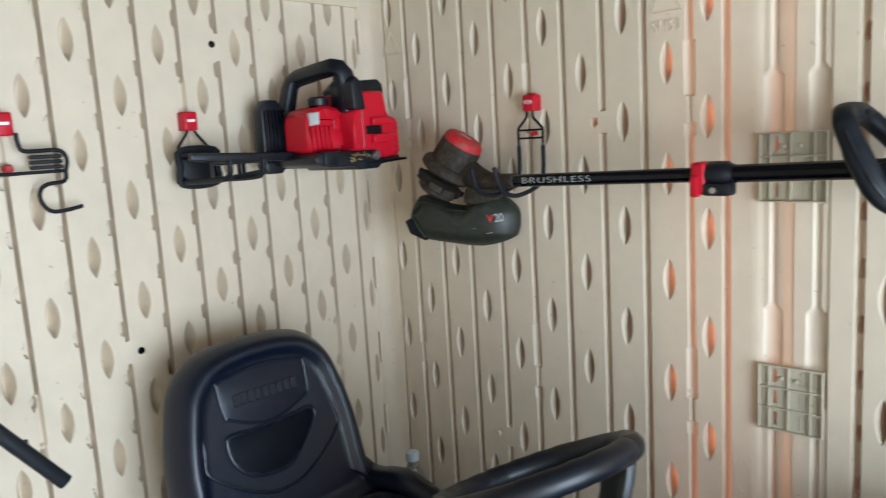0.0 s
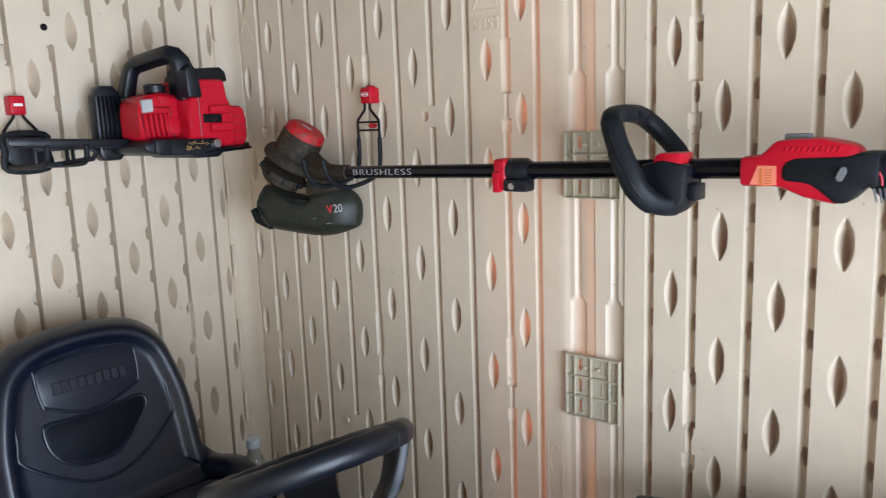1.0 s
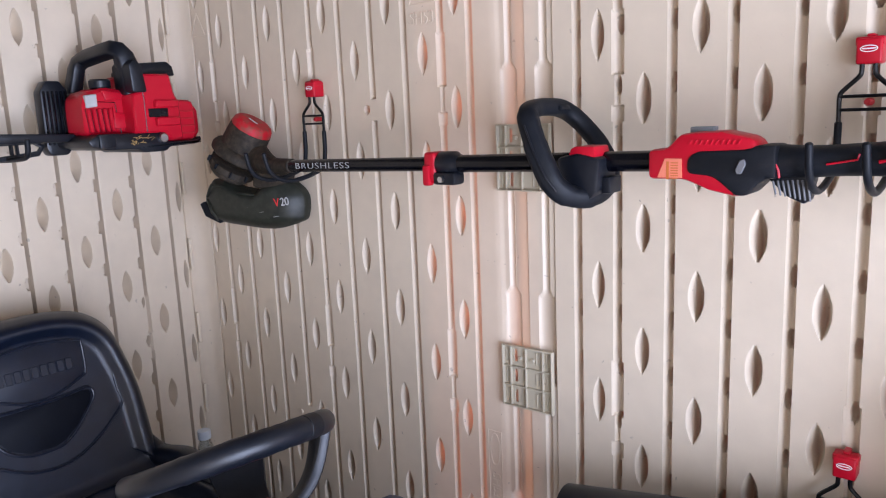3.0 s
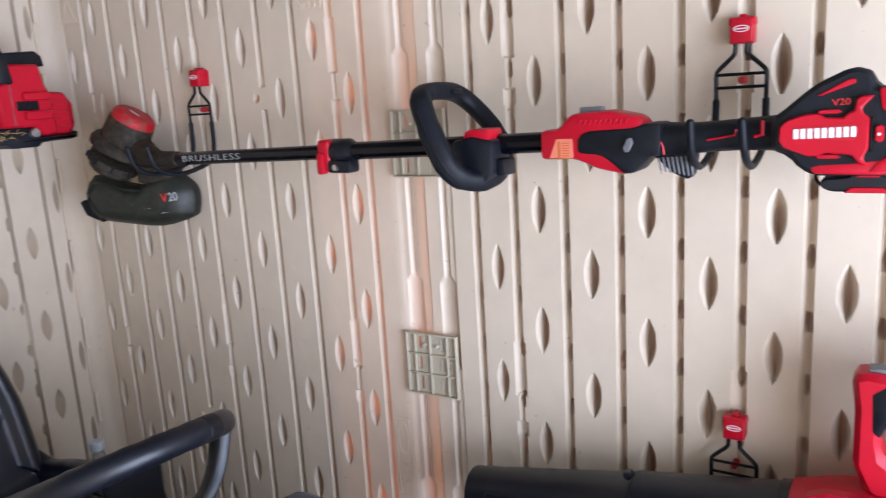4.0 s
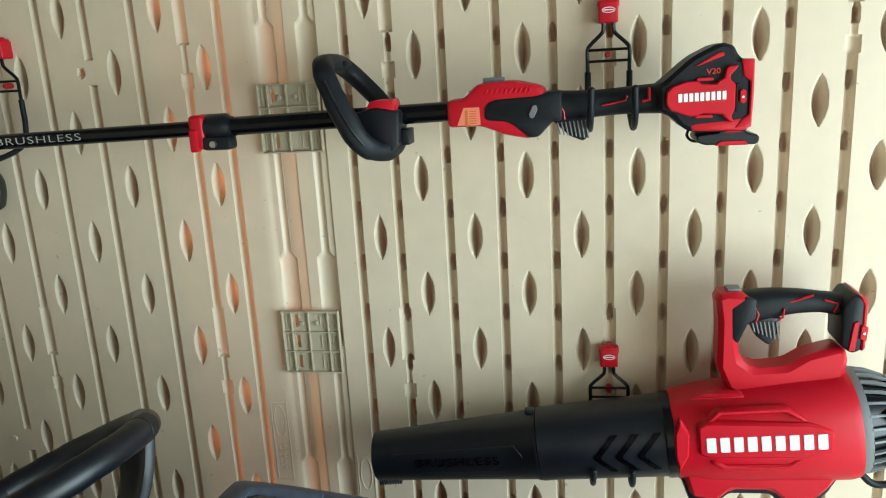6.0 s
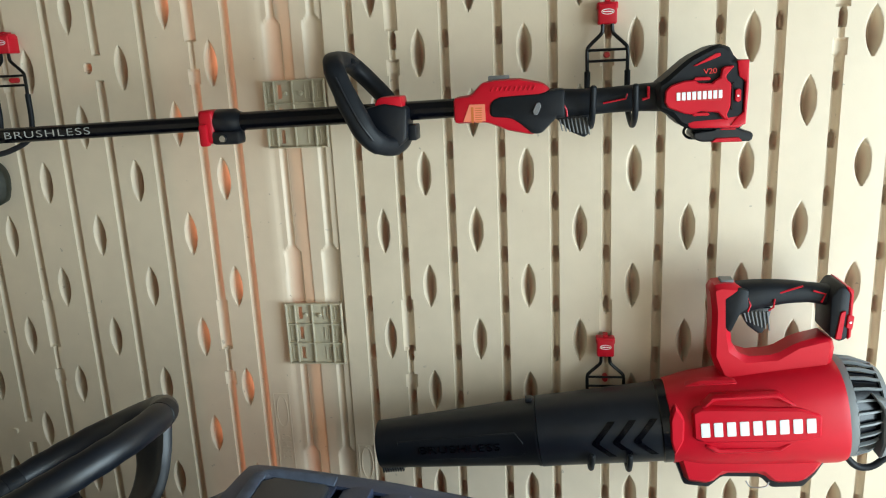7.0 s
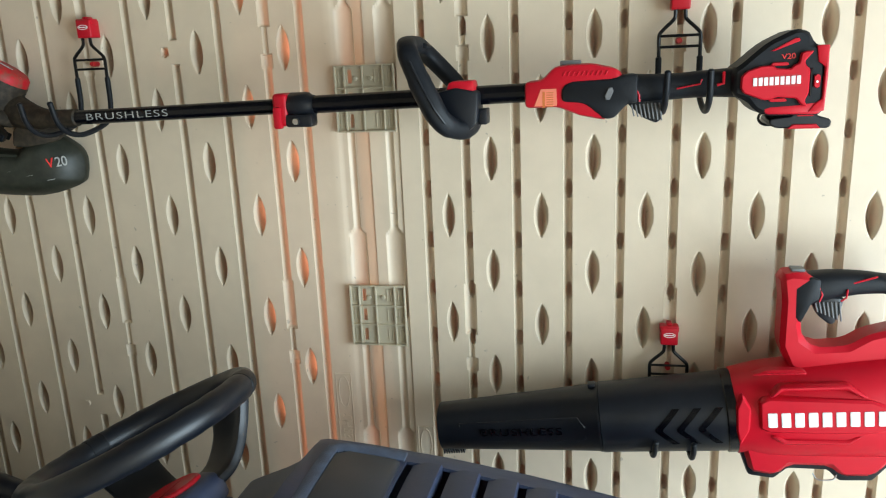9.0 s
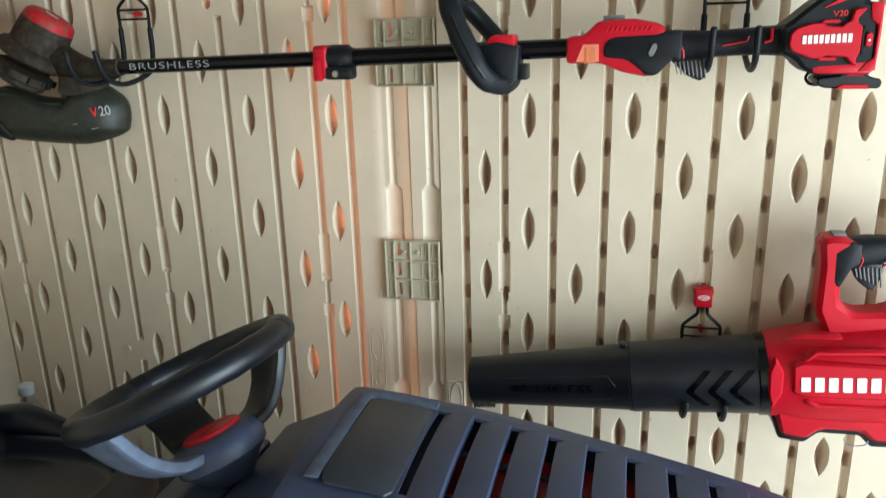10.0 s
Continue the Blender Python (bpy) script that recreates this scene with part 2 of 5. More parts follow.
def words(text, size, mat, parent, at, depth=0.0006, name="lettering", wide=1.0, label="", weight=0.0, apart=1.0):
    """Printed or raised lettering in the built-in font, centred."""
    cu = bpy.data.curves.new("tmp", "FONT")
    cu.space_character = apart
    cu.body, cu.size, cu.extrude, cu.align_x, cu.align_y, cu.offset = text, size, depth, "CENTER", "CENTER", weight
    tmp = new("tmp", cu)
    me = bpy.data.meshes.new_from_object(tmp.evaluated_get(bpy.context.evaluated_depsgraph_get()))
    bpy.data.objects.remove(tmp)
    me.name = name
    me.materials.clear()
    me.materials.append(mat)
    me.transform(Matrix.Diagonal((wide, 1, 1, 1)))
    ob = new(name, me)
    ob.parent, ob.matrix_basis = parent, at
    if label:
        ob["label"] = label
    return ob


def bars(count, w, h, gap, mat, parent, at, depth=0.0012, name="marking", label=""):
    """A row of plain raised bars where a maker's name stands."""
    bm = None
    total = count * w + (count - 1) * gap
    for k in range(count):
        x = -total / 2 + k * (w + gap)
        bm = box(x, x + w, -h / 2, h / 2, 0, depth, min(w, h) * 0.08, 1, bm)
    return part(name, bm, mat, parent, label, at)


FRONT = Matrix.Rotation(radians(90), 4, "X")  # upright, facing -y


# ---- shed shell ----
def dent_field(u, z, cols, ribs, rows, spindles, gaps, ovals, extra, shift=0.002, deep=0.029, groove=0.0155, ledge=False):
    """Depth of the moulded skin behind its flat face at u, z."""
    d = np.zeros_like(u)
    for c, parity, hw in cols:
        for k, rz in enumerate(rows):
            if k % 2 != parity:
                continue
            q = 1 - ((z - rz) / 0.042) ** 2
            w = hw * np.maximum(q, 0) ** 0.9
            inside = (q > 0) & (np.abs(u - c) < w)
            shape = np.where(inside, np.maximum(0, 1 - (np.abs(u - c) / np.maximum(w, 1e-5)) ** 1.8) ** 1.1 * np.maximum(q, 0) ** np.where(z < rz, 0.42, 0.66) * (1 - 0.22 * (z - rz) / 0.042), 0)
            d = np.maximum(d, deep * shape)
    for c in ribs:
        hw, dep = np.full_like(z, 0.0088), np.full_like(z, groove)
        if c in spindles:
            for top in (0.964, 1.59, 0.335):
                wide = (z < top) & (z > top - 0.107)
                thin = (z <= top - 0.107) & (z > top - 0.187)
                knob = np.abs(z - (top - 0.174)) < 0.012
                hw = np.where(wide, 0.0125, np.where(knob, 0.0115, np.where(thin, 0.0055, hw)))
                dep = np.where(wide, 0.0125, np.where(knob, 0.0125, np.where(thin, 0.008, dep)))
        if ledge:  # a narrow deep slot with steep sides
            q = (u - c) * 0.0088 / hw
            g = dep * np.clip((q + 0.006) / 0.002, 0, 1) * np.clip((0.004 - q) / 0.002, 0, 1)
        else:
            g = dep * np.sqrt(np.maximum(0, 1 - (np.abs(u - c) / hw) ** 2.0))
        for gc, g0, g1 in gaps:
            if gc == c:
                g = np.where((z > g0) & (z < g1), 0, g)
        d = np.maximum(d, g)
        if c in ovals:
            for k in range(18):
                oz = 0.166 + 0.1115 * k if ledge else 0.131 + 0.1025 * k
                r2 = ((u - c - shift) / 0.0062) ** 2 + (np.abs(z - oz) / 0.0155) ** 3
                d = np.where(r2 < 1, np.maximum(d, (0.028 if ledge else 0.017 + 0.010 * np.maximum(0, 1 - r2) ** 0.3)), d)
    return extra(u, z, d) if extra else d


def moulded_panel(name, u0, u1, place, wall, cols, ribs, rows, spindles=(), gaps=(), ovals=(), extra=None, more=(), label="", shift=0.002, deep=0.029, groove=0.0155, ledge=False):
    """One blow-moulded panel whose grooves and leaf-shaped dents are real relief."""
    us = set(np.round(np.linspace(u0, u1, max(2, int((u1 - u0) / 0.02))), 4))
    for c, _, hw in cols:
        us |= {round(c + hw * f, 5) for f in np.linspace(-1.26, 1.26, 29)}
    for c in ribs:
        us |= {round(c + v, 5) for v in (-0.0135, -0.0125, -0.0108, -0.0091, -0.0084, -0.0075, -0.006, -0.004, -0.002, 0, 0.002, 0.004, 0.006, 0.0075, 0.0084, 0.0091, 0.0108, 0.0125, 0.0135, -0.016, 0.016)}
    us |= {round(v, 5) for v in more}
    us = np.array(sorted(v for v in us if u0 <= v <= u1))
    us = us[np.r_[True, np.diff(us) > 0.0004]]
    zs = np.r_[np.arange(0.02, 0.44, 0.03), np.arange(0.44, 1.82, 0.0042), np.arange(1.825, 1.96, 0.03)]
    u, z = np.meshgrid(us, zs)
    d = dent_field(u, z, cols, ribs, rows, spindles, gaps, ovals, extra, shift, deep, groove, ledge)
    d = d + 0.0006 * np.sin(u * 9 + z * 3.1) * np.sin(z * 7.3 + u * 2.0)
    d[:, 0] += 0.012
    d[:, -1] += 0.012
    verts = place(u.ravel(), z.ravel(), d.ravel())
    nu, nz = len(us), len(zs)
    i = (np.arange(nz - 1)[:, None] * nu + np.arange(nu - 1)).ravel()
    faces = np.c_[i, i + 1, i + nu + 1, i + nu]
    me = bpy.data.meshes.new(name)
    me.from_pydata(verts.tolist(), [], faces.tolist())
    me.materials.append(RESIN)
    me.polygons.foreach_set("use_smooth", np.ones(len(faces), bool))
    me.set_sharp_from_angle(angle=radians(32 if ledge else 44))
    me.update()
    ob = new(name, me)
    ob.parent = wall
    if label:
        ob["label"] = label
    return ob


ROWS_Z = [0.325 + 0.1115 * k for k in range(14)]
on_side = lambda u, z, d: np.c_[u, d, z]
on_back = lambda u, z, d: np.c_[-d, u, z]

# side wall: unseen outer skin, gaps added so sun reaches joint and peg hole
skin = None
for x0, x1, z0, z1 in ((-0.06, 0.70, 0, 2.0), (0.70, 0.732, 0, 1.438), (0.70, 0.732, 1.492, 2.0), (0.732, 0.875, 0, 2.0), (1.165, 3.51, 0, 2.0)):
    skin = box(x0, x1, 0.046, 0.056, z0, z1, 0, 1, skin)
wall_side = tagged(part("wall_north", skin, SHELL), "beige resin shed side wall with moulded grooves", "wall", kind="structure")
LEFT_RIBS = [round(0.936 - 0.0995 * k, 4) for k in range(9)] + [1.009]
LEFT_COLS = [(0.972, 0, 0.0135)] + [(0.887 - 0.1008 * k, (k + 1) % 2, 0.0135) for k in range(9)]


WIDE_TOPS = (1.077, 1.518, 0.632)  # where the joint's grooves widen like a bottle


def joint_width(z, narrow, full):
    hw = np.full_like(z, narrow)
    for top in WIDE_TOPS:
        hw = np.where((z < top) & (z > top - 0.19), np.minimum(full, narrow + (top - z) * 0.95), hw)
    return hw


def joint_groove(u, z, d, c, floor, full):
    hw = joint_width(z, 0.0072, full)
    g = floor + np.where(hw > 0.009, 0.0085, 0.0062) * np.sqrt(np.maximum(0, 1 - (np.abs(u - c) / hw) ** 2))
    return np.where(np.abs(u - c) < hw, np.maximum(d, g), d)


def joint_left(u, z, d):
    """The sloped and stepped edge of the panel by the joint; it dives behind the thin strip."""
    d = np.maximum(d, 0.0035 * np.clip((u - 1.0685) / 0.0115, 0, 1))
    d = np.where((u - 0.716) ** 2 + (z - 1.443) ** 2 < 0.0085 ** 2, np.maximum(d, 0.026), d)
    d = joint_groove(u, z, d, 1.0985, 0.0035, 0.0180)
    tuck = (u > 1.1062) & (np.abs(u - 1.0985) >= joint_width(z, 0.0072, 0.0180))
    return np.where(tuck, 0.0115, d)


def joint_right(u, z, d):
    d = np.maximum(d, 0.0035 * np.clip((1.1990 - u) / 0.0030, 0, 1))
    return joint_groove(u, z, d, 1.1765, 0.0035, 0.0188)


edge = [1.0685, 1.0722, 1.0760, 1.0800, 1.1058, 1.1066] + [1.0985 + 0.0014 * k for k in range(-13, 14)] + [0.716 + 0.0015 * k for k in range(-8, 9)]
moulded_panel("panel", 0.045, 1.1165, on_side, wall_side, LEFT_COLS, LEFT_RIBS, ROWS_Z, (LEFT_RIBS[0], LEFT_RIBS[4], LEFT_RIBS[8]),
              ((LEFT_RIBS[2], 1.416, 1.468), (LEFT_RIBS[5], 0.622, 0.677)), (), joint_left, edge)
RIGHT_RIBS = [1.248, 1.328, 1.425, 1.523, 1.621, 1.717, 1.812, 1.909, 2.008, 2.105, 2.203, 2.301, 2.4, 2.5, 2.6, 2.7, 2.8, 2.9, 3.0, 3.1]
RIGHT_COLS = [(1.290, 1, 0.0125), (1.376, 0, 0.0135)] + [(1.472 + 0.098 * k, (k + 1) % 2, 0.0142) for k in range(14)]
edge = [1.1358, 1.1366, 1.1955, 1.1962, 1.1970, 1.1980, 1.1990] + [1.1765 + 0.0014 * k for k in range(-14, 15)]
moulded_panel("panel", 1.1352, 3.46, on_side, wall_side, RIGHT_COLS, RIGHT_RIBS, ROWS_Z, (1.328, 1.717, 2.105), (), [r for r in RIGHT_RIBS], joint_right, edge)
outline = [(1.1370, 0.02), (1.1062, 0.02)]
for top in sorted(WIDE_TOPS):
    outline += [(1.1062, top - 0.1900), (1.1163, top - 0.1900), (1.1163, top - 0.0115), (1.1062, top)]
strip = prism(outline + [(1.1062, 1.95), (1.1370, 1.95)], 0.0050, 0.0068)
part("joint_strip", strip, RESIN_THIN, wall_side, "thin orange-lit resin strip")
part("peg_hole", lathe([(0.0, 0.0065), (0.004, 0.0075), (0.006, 0.006)], 20, "y"), RESIN, wall_side, "", pose(0.401, -0.0035, 0.652))
# moulded maker's ovals and recycling marks beside the joint
for cx, cz in ((1.043, 0.715), (1.221, 0.600)):
    bm = sweep([(cx + 0.012 * math.cos(w), -0.0006, cz + 0.036 * math.sin(w)) for w in np.linspace(0, 2 * math.pi, 28, False)], 0.0011, 6, closed=True)
    part("embossed_mark", bm, RESIN, wall_side)
    bm = sweep([(cx + sx, -0.0006, cz + sz) for sx, sz in ((-0.017, 0.042), (0.017, 0.042), (0.017, -0.135), (-0.017, -0.135))], 0.0009, 6, closed=True)
    part("embossed_mark", bm, RESIN, wall_side)
for cx, cz in ((0.889, 1.682), (0.088, 1.69)):
    bm = sweep([(cx + sx, -0.0006, cz + sz) for sx, sz in ((-0.032, -0.03), (0.032, -0.03), (0, 0.03))], 0.0013, 6, closed=True)
    part("embossed_mark", bm, RESIN, wall_side)
words("SH53", 0.036, RESIN, wall_side, Matrix.Translation((0.889, -0.0004, 1.622)) @ FRONT, 0.0012, "embossed_mark", 0.85)
words("SH53", 0.030, RESIN, wall_side, Matrix.Translation((1.043, -0.0004, 0.630)) @ Matrix.Rotation(radians(90), 4, "Y") @ FRONT, 0.0010, "embossed_mark", 0.9)

# back wall
skin = box(-0.06, -0.05, -2.3, 0.06, 0, 2.0)
wall_back = tagged(part("wall_west", skin, SHELL), "beige resin shed back wall with leaf-shaped dents", "wall", kind="structure")
BACK_RIBS = [round(-0.09 - 0.0968 * k, 4) for k in range(22)]
BACK_COLS = [(-0.058, 0, 0.008)] + [(-0.141 - 0.0965 * k, (k + 1) % 2, 0.0142) for k in range(21)]
BACK_ROWS = [0.3315 + 0.1115 * k for k in range(14)]
moulded_panel("panel", -2.25, -0.036, on_back, wall_back, BACK_COLS, BACK_RIBS, BACK_ROWS, (BACK_RIBS[1], BACK_RIBS[5], BACK_RIBS[9], BACK_RIBS[13]),
              ((BACK_RIBS[4], 1.635, 1.70), (BACK_RIBS[7], 0.975, 1.03)), [r for r in BACK_RIBS[1:]], shift=-0.0075, deep=0.038, groove=0.028, ledge=True)
for y, z in ((-0.491, 1.675), (-0.741, 1.001)):
    part("screw_hole", lathe([(-0.001, 0.0085), (0.0015, 0.008), (0.002, 0.004)], 18, "x"), TUBE_BLACK, wall_back, "", pose(0, y, z))
for k in range(8):
    part("edge_tab", box(-0.004, 0.004, -0.042, -0.033, 0.35 + 0.22 * k, 0.44 + 0.22 * k, 0.001, 1), RESIN, wall_back)
part("top_rail", box(-0.012, 0.006, -2.2, -0.036, 1.792, 1.95, 0.003), RESIN, wall_back)
corner = bmesh.new()
prof = [(-0.012, -0.036), (-0.004, -0.030), (0.004, -0.022), (0.014, -0.012), (0.026, -0.005), (0.040, -0.001), (0.052, 0.002), (0.056, 0.012)]
low, high = [corner.verts.new((x, y, 0.0)) for x, y in prof], [corner.verts.new((x, y, 1.96)) for x, y in prof]
for k in range(len(prof) - 1):
    corner.faces.new((low[k], low[k + 1], high[k + 1], high[k]))
tagged(part("trim", corner, RESIN), "rounded beige resin corner post", "trim", kind="structure")

# the rest of the shed, behind and beside the camera
tagged(part("wall_south", box(-0.06, 3.51, -2.36, -2.25, 0, 2.0), RESIN), "weathered beige resin shed wall", "wall", kind="structure")
front = box(3.46, 3.51, -0.64, 0.046, 0, 2.0)
front = box(3.46, 3.51, -2.25, -2.24, 0, 2.0, 0, 1, front)
front = box(3.46, 3.51, -2.24, -0.64, 1.9, 2.0, 0, 1, front)
tagged(part("wall_east", front, RESIN), "beige resin shed front wall with an open doorway", "wall", kind="structure")
tagged(part("ceiling", box(-0.1, 3.56, -2.4, 0.1, 2.0, 2.05), ROOF), "dark resin shed roof", "ceiling", kind="structure")
tagged(part("floor", box(-0.06, 3.51, -2.36, 0.06, -0.04, 0.0), FLOOR), "grey-brown resin shed floor", "floor", kind="structure")
tagged(part("ground", box(-400, 400, -400, 400, -0.3, -0.045), GROUND), "dry pale ground outside", "ground", kind="structure")


# ---- hooks and connector plates on the side wall ----
def wall_hook(at, drop, reach, tip, label, back=0.024):
    """A red clip with a coated wire frame and two prongs that curl up in front of what they carry."""
    h = thing("wall_hook", label, "hook", at, "tool hooks on the shed wall")
    clip = box(-0.0160, 0.0160, -0.030, 0.002, -0.0185, 0.016, 0.003, 3)
    clip = box(-0.0180, 0.0180, -0.027, -0.004, 0.006, 0.0185, 0.003, 2, clip)
    clip = box(-0.0050, 0.0050, -0.022, 0.000, 0.0180, 0.0225, 0.0015, 1, clip)
    clip = part("clip", clip, RED, h, "red plastic clip")
    ring = sweep([(0.0105 * math.cos(w), -0.0305, 0.002 + 0.0042 * math.sin(w)) for w in np.linspace(0, 2 * math.pi, 20, False)], 0.0007, 6, closed=True)
    part("mark", ring, WHITE, clip)
    part("mark", box(-0.0085, 0.0085, -0.0307, -0.0300, 0.0012, 0.0028), WHITE, clip)
    for s in (-1, 1):
        pts = [(s * 0.0085, -back, -0.012), (s * 0.0085, -back, -0.028), (s * 0.012, -back, -0.036), (s * 0.030, -back, -0.053), (s * 0.0345, -back, -0.062), (s * 0.0345, -back, -0.085), (s * 0.0345, -back, -0.11)]
        part("wire", sweep(smooth_path(pts, 4), 0.0033, 8, side=(0, 0, 1)), WIRE, h, "", None)
        low = -drop
        pts = [(s * 0.0345, -back, -0.098), (s * 0.0345, -back - 0.002, low + 0.05), (s * 0.0345, -back - 0.018, low + 0.018), (s * 0.034, -0.52 * (back + reach), low), (s * 0.0335, -reach + 0.036, low + 0.007), (s * 0.033, -reach + 0.011, low + 0.028), (s * 0.032, -reach, -tip)]
        part("prong", sweep(smooth_path(pts, 5), 0.0052, 10, side=(1, 0, 0)), RUBBER, h, "black rubber-coated prong")
    for z in (-0.0615, -0.080):
        part("crossbar", sweep([(-0.0345, -back - 0.001, z), (0.0345, -back - 0.001, z)], 0.0024, 8, side=(0, 0, 1)), WIRE, h)
    part("peg", lathe([(-0.020, 0.004), (-0.016, 0.0055), (0.002, 0.0055)], 14, "y"), RED_DEEP, h, "", pose(0, 0, -0.07))
    return h


wall_hook(pose(0.560, 0, 1.496), 0.203, 0.200, 0.138, "black wire hook with red clip holding the trimmer shaft")
wall_hook(pose(1.7155, 0, 1.491), 0.184, 0.188, 0.118, "black wire hook with red clip under the trimmer grip")
wall_hook(pose(1.7155, 0, 0.877), 0.192, 0.187, 0.140, "black wire hook with red clip carrying the leaf blower tube")


def connector_plate(x0, z0, w, h):
    p = thing("connector_plate", "olive ribbed plastic plate clipped over the panel joint", "plate", pose(x0, 0, z0), "joint connector plates")
    sheet = box(0.001, 0.215 * w, -0.004, -0.001, 0.001, h - 0.001)
    sheet = box(0.285 * w, w - 0.001, -0.004, -0.001, 0.001, h - 0.001, 0, 1, sheet)
    for v0, v1 in ((0.0, 0.07), (0.27, 0.40), (0.60, 0.73), (0.93, 1.0)):
        sheet = box(0.215 * w, 0.285 * w, -0.0038, -0.0012, max(0.001, v0 * h), min(h - 0.001, v1 * h), 0, 1, sheet)
    part("sheet", sheet, CLIP_RESIN, p)
    for u in (0, 0.155, 0.465, 0.81, 1.0):
        c = 0.0016 + u * (w - 0.0032)
        part("rib", box(c - 0.0014, c + 0.0014, -0.0125 if u in (0, 1.0) else -0.0095, -0.0035, 0.0, h, 0.0005, 1), CLIP_RESIN, p)
    for v in (0, 0.34, 0.66, 1.0):
        c = 0.0016 + v * (h - 0.0032)
        part("rib", box(0.0, w, -0.0118 if v in (0, 1.0) else -0.0098, -0.0035, c - 0.0014, c + 0.0014, 0.0005, 1), CLIP_RESIN, p)
    for u in (0.10, 0.70, 0.90):
        for v in (0.17, 0.5, 0.83):
            bm = sweep([(u * w + sx * 0.0042, -0.005, v * h + sz * 0.013) for sx, sz in ((-1, -1), (1, -1), (1, 1), (-1, 1))], 0.001, 5, closed=True)
            part("slot_rim", bm, CLIP_RESIN, p)
    for u in (0.35, 0.60):
        part("stud", lathe([(-0.010, 0.003), (-0.009, 0.004), (-0.003, 0.0045)], 14, "y"), CLIP_RESIN, p, "", pose(u * w, 0, 0.80 * h))
    return p


connector_plate(1.075, 0.829, 0.119, 0.131)
connector_plate(1.075, 1.274, 0.121, 0.129)


# ---- string trimmer ----
trimmer = thing("string_trimmer", "black and red cordless string trimmer hung along the wall", "trimmer", pose(0, 0, 0))
SH = lambda x: (x, -0.115 - 0.03 * (x - 0.6) / 1.2, 1.325 + 0.029 * (x - 0.6) / 1.2)
shaft = part("shaft", sweep([SH(0.56), SH(1.05)], 0.0138, 24, side=(0, 1, 0)), TUBE_BLACK, trimmer, "black painted shaft")
part("shaft", sweep([SH(1.02), SH(1.47)], 0.0160, 24), TUBE_BLACK, trimmer, "black painted shaft")
a_x, a_y, a_z = SH(0.698)
words("BRUSHLESS", 0.0185, PRINT, shaft, Matrix.Translation((a_x, a_y - 0.0139, a_z)) @ pose(0, 0, 0, 0, -1.4, -1.4) @ FRONT, 0.0004, "lettering", 1.75, "", -0.0003, 1.15)
# sliding clamp
cl = box(1.004, 1.032, SH(1.02)[1] - 0.024, SH(1.02)[1] + 0.024, 1.300, 1.3585, 0.007, 3)
cl = box(1.006, 1.021, SH(1.02)[1] - 0.030, SH(1.02)[1] - 0.012, 1.296, 1.335, 0.004, 2, cl)
clamp = part("clamp", cl, RED, trimmer, "red clamp lever")
bm = lathe([(1.030, 0.021), (1.034, 0.0235), (1.066, 0.0235), (1.072, 0.019), (1.078, 0.0175)], 24)
bm.transform(Matrix.Translation((0, SH(1.05)[1], SH(1.05)[2])))
part("collar", bm, BLACK, trimmer)
bm = box(1.026, 1.078, SH(1.05)[1] - 0.024, SH(1.05)[1] + 0.010, 1.298, 1.322, 0.006, 2)
part("bolt_block", bm, BLACK, trimmer)
part("bolt", lathe([(-0.006, 0.006), (0.0, 0.0065), (0.004, 0.0065)], 6, "y"), STEEL, clamp, "", pose(1.049, SH(1.05)[1] - 0.024, 1.309))
# bail handle
loop = [(1.266, -0.130, 1.4325), (1.265, -0.172, 1.4300), (1.272, -0.198, 1.4170), (1.291, -0.207, 1.3730), (1.305, -0.209, 1.3450), (1.320, -0.205, 1.3140), (1.338, -0.187, 1.2945), (1.360, -0.150, 1.2900), (1.366, -0.110, 1.3050), (1.352, -0.072, 1.3300), (1.322, -0.052, 1.3640), (1.286, -0.053, 1.4030), (1.266, -0.078, 1.4270)]
rad = [(0.0150, 0.0145), (0.0160, 0.0150), (0.0175, 0.0165), (0.0190, 0.0175), (0.0192, 0.0178), (0.0185, 0.0170), (0.0165, 0.0155), (0.014, 0.014), (0.013, 0.013), (0.0135, 0.0135), (0.0145, 0.0145), (0.0148, 0.0145), (0.0150, 0.0145)]
rad = [r for r in rad for _ in range(5)]
handle = part("bail_handle", sweep(smooth_path(loop, 5, True), rad, 16, 3.0, closed=True, side=(1, 0, 0)), RUBBER, trimmer, "black looped front handle")
bm = sweep(smooth_path([(1.281, -0.2235, 1.4050), (1.300, -0.2270, 1.3640), (1.318, -0.2275, 1.3300), (1.334, -0.2200, 1.3040)], 5), 0.0016, 6)
part("grip_seam", bm, BLACK, handle)
part("grip_pad", prism([(1.262, 1.4350), (1.285, 1.4350), (1.289, 1.4260), (1.266, 1.4260)], -0.120, -0.090, 0.002, 1), RUBBER, handle)
bm = prism([(1.308, 1.352), (1.345, 1.360), (1.384, 1.352), (1.380, 1.300), (1.366, 1.286), (1.330, 1.283), (1.314, 1.305)], -0.176, -0.112, 0.006, 2)
part("handle_mount", bm, BLACK, trimmer)
bm = prism([(1.326, 1.349), (1.332, 1.366), (1.340, 1.370), (1.373, 1.370), (1.376, 1.352), (1.360, 1.346)], -0.172, -0.122, 0.003, 2)
part("release_button", bm, RED, trimmer, "red release button")
part("mount_tab", box(1.380, 1.394, -0.160, -0.120, 1.296, 1.322, 0.002), BLACK, trimmer)
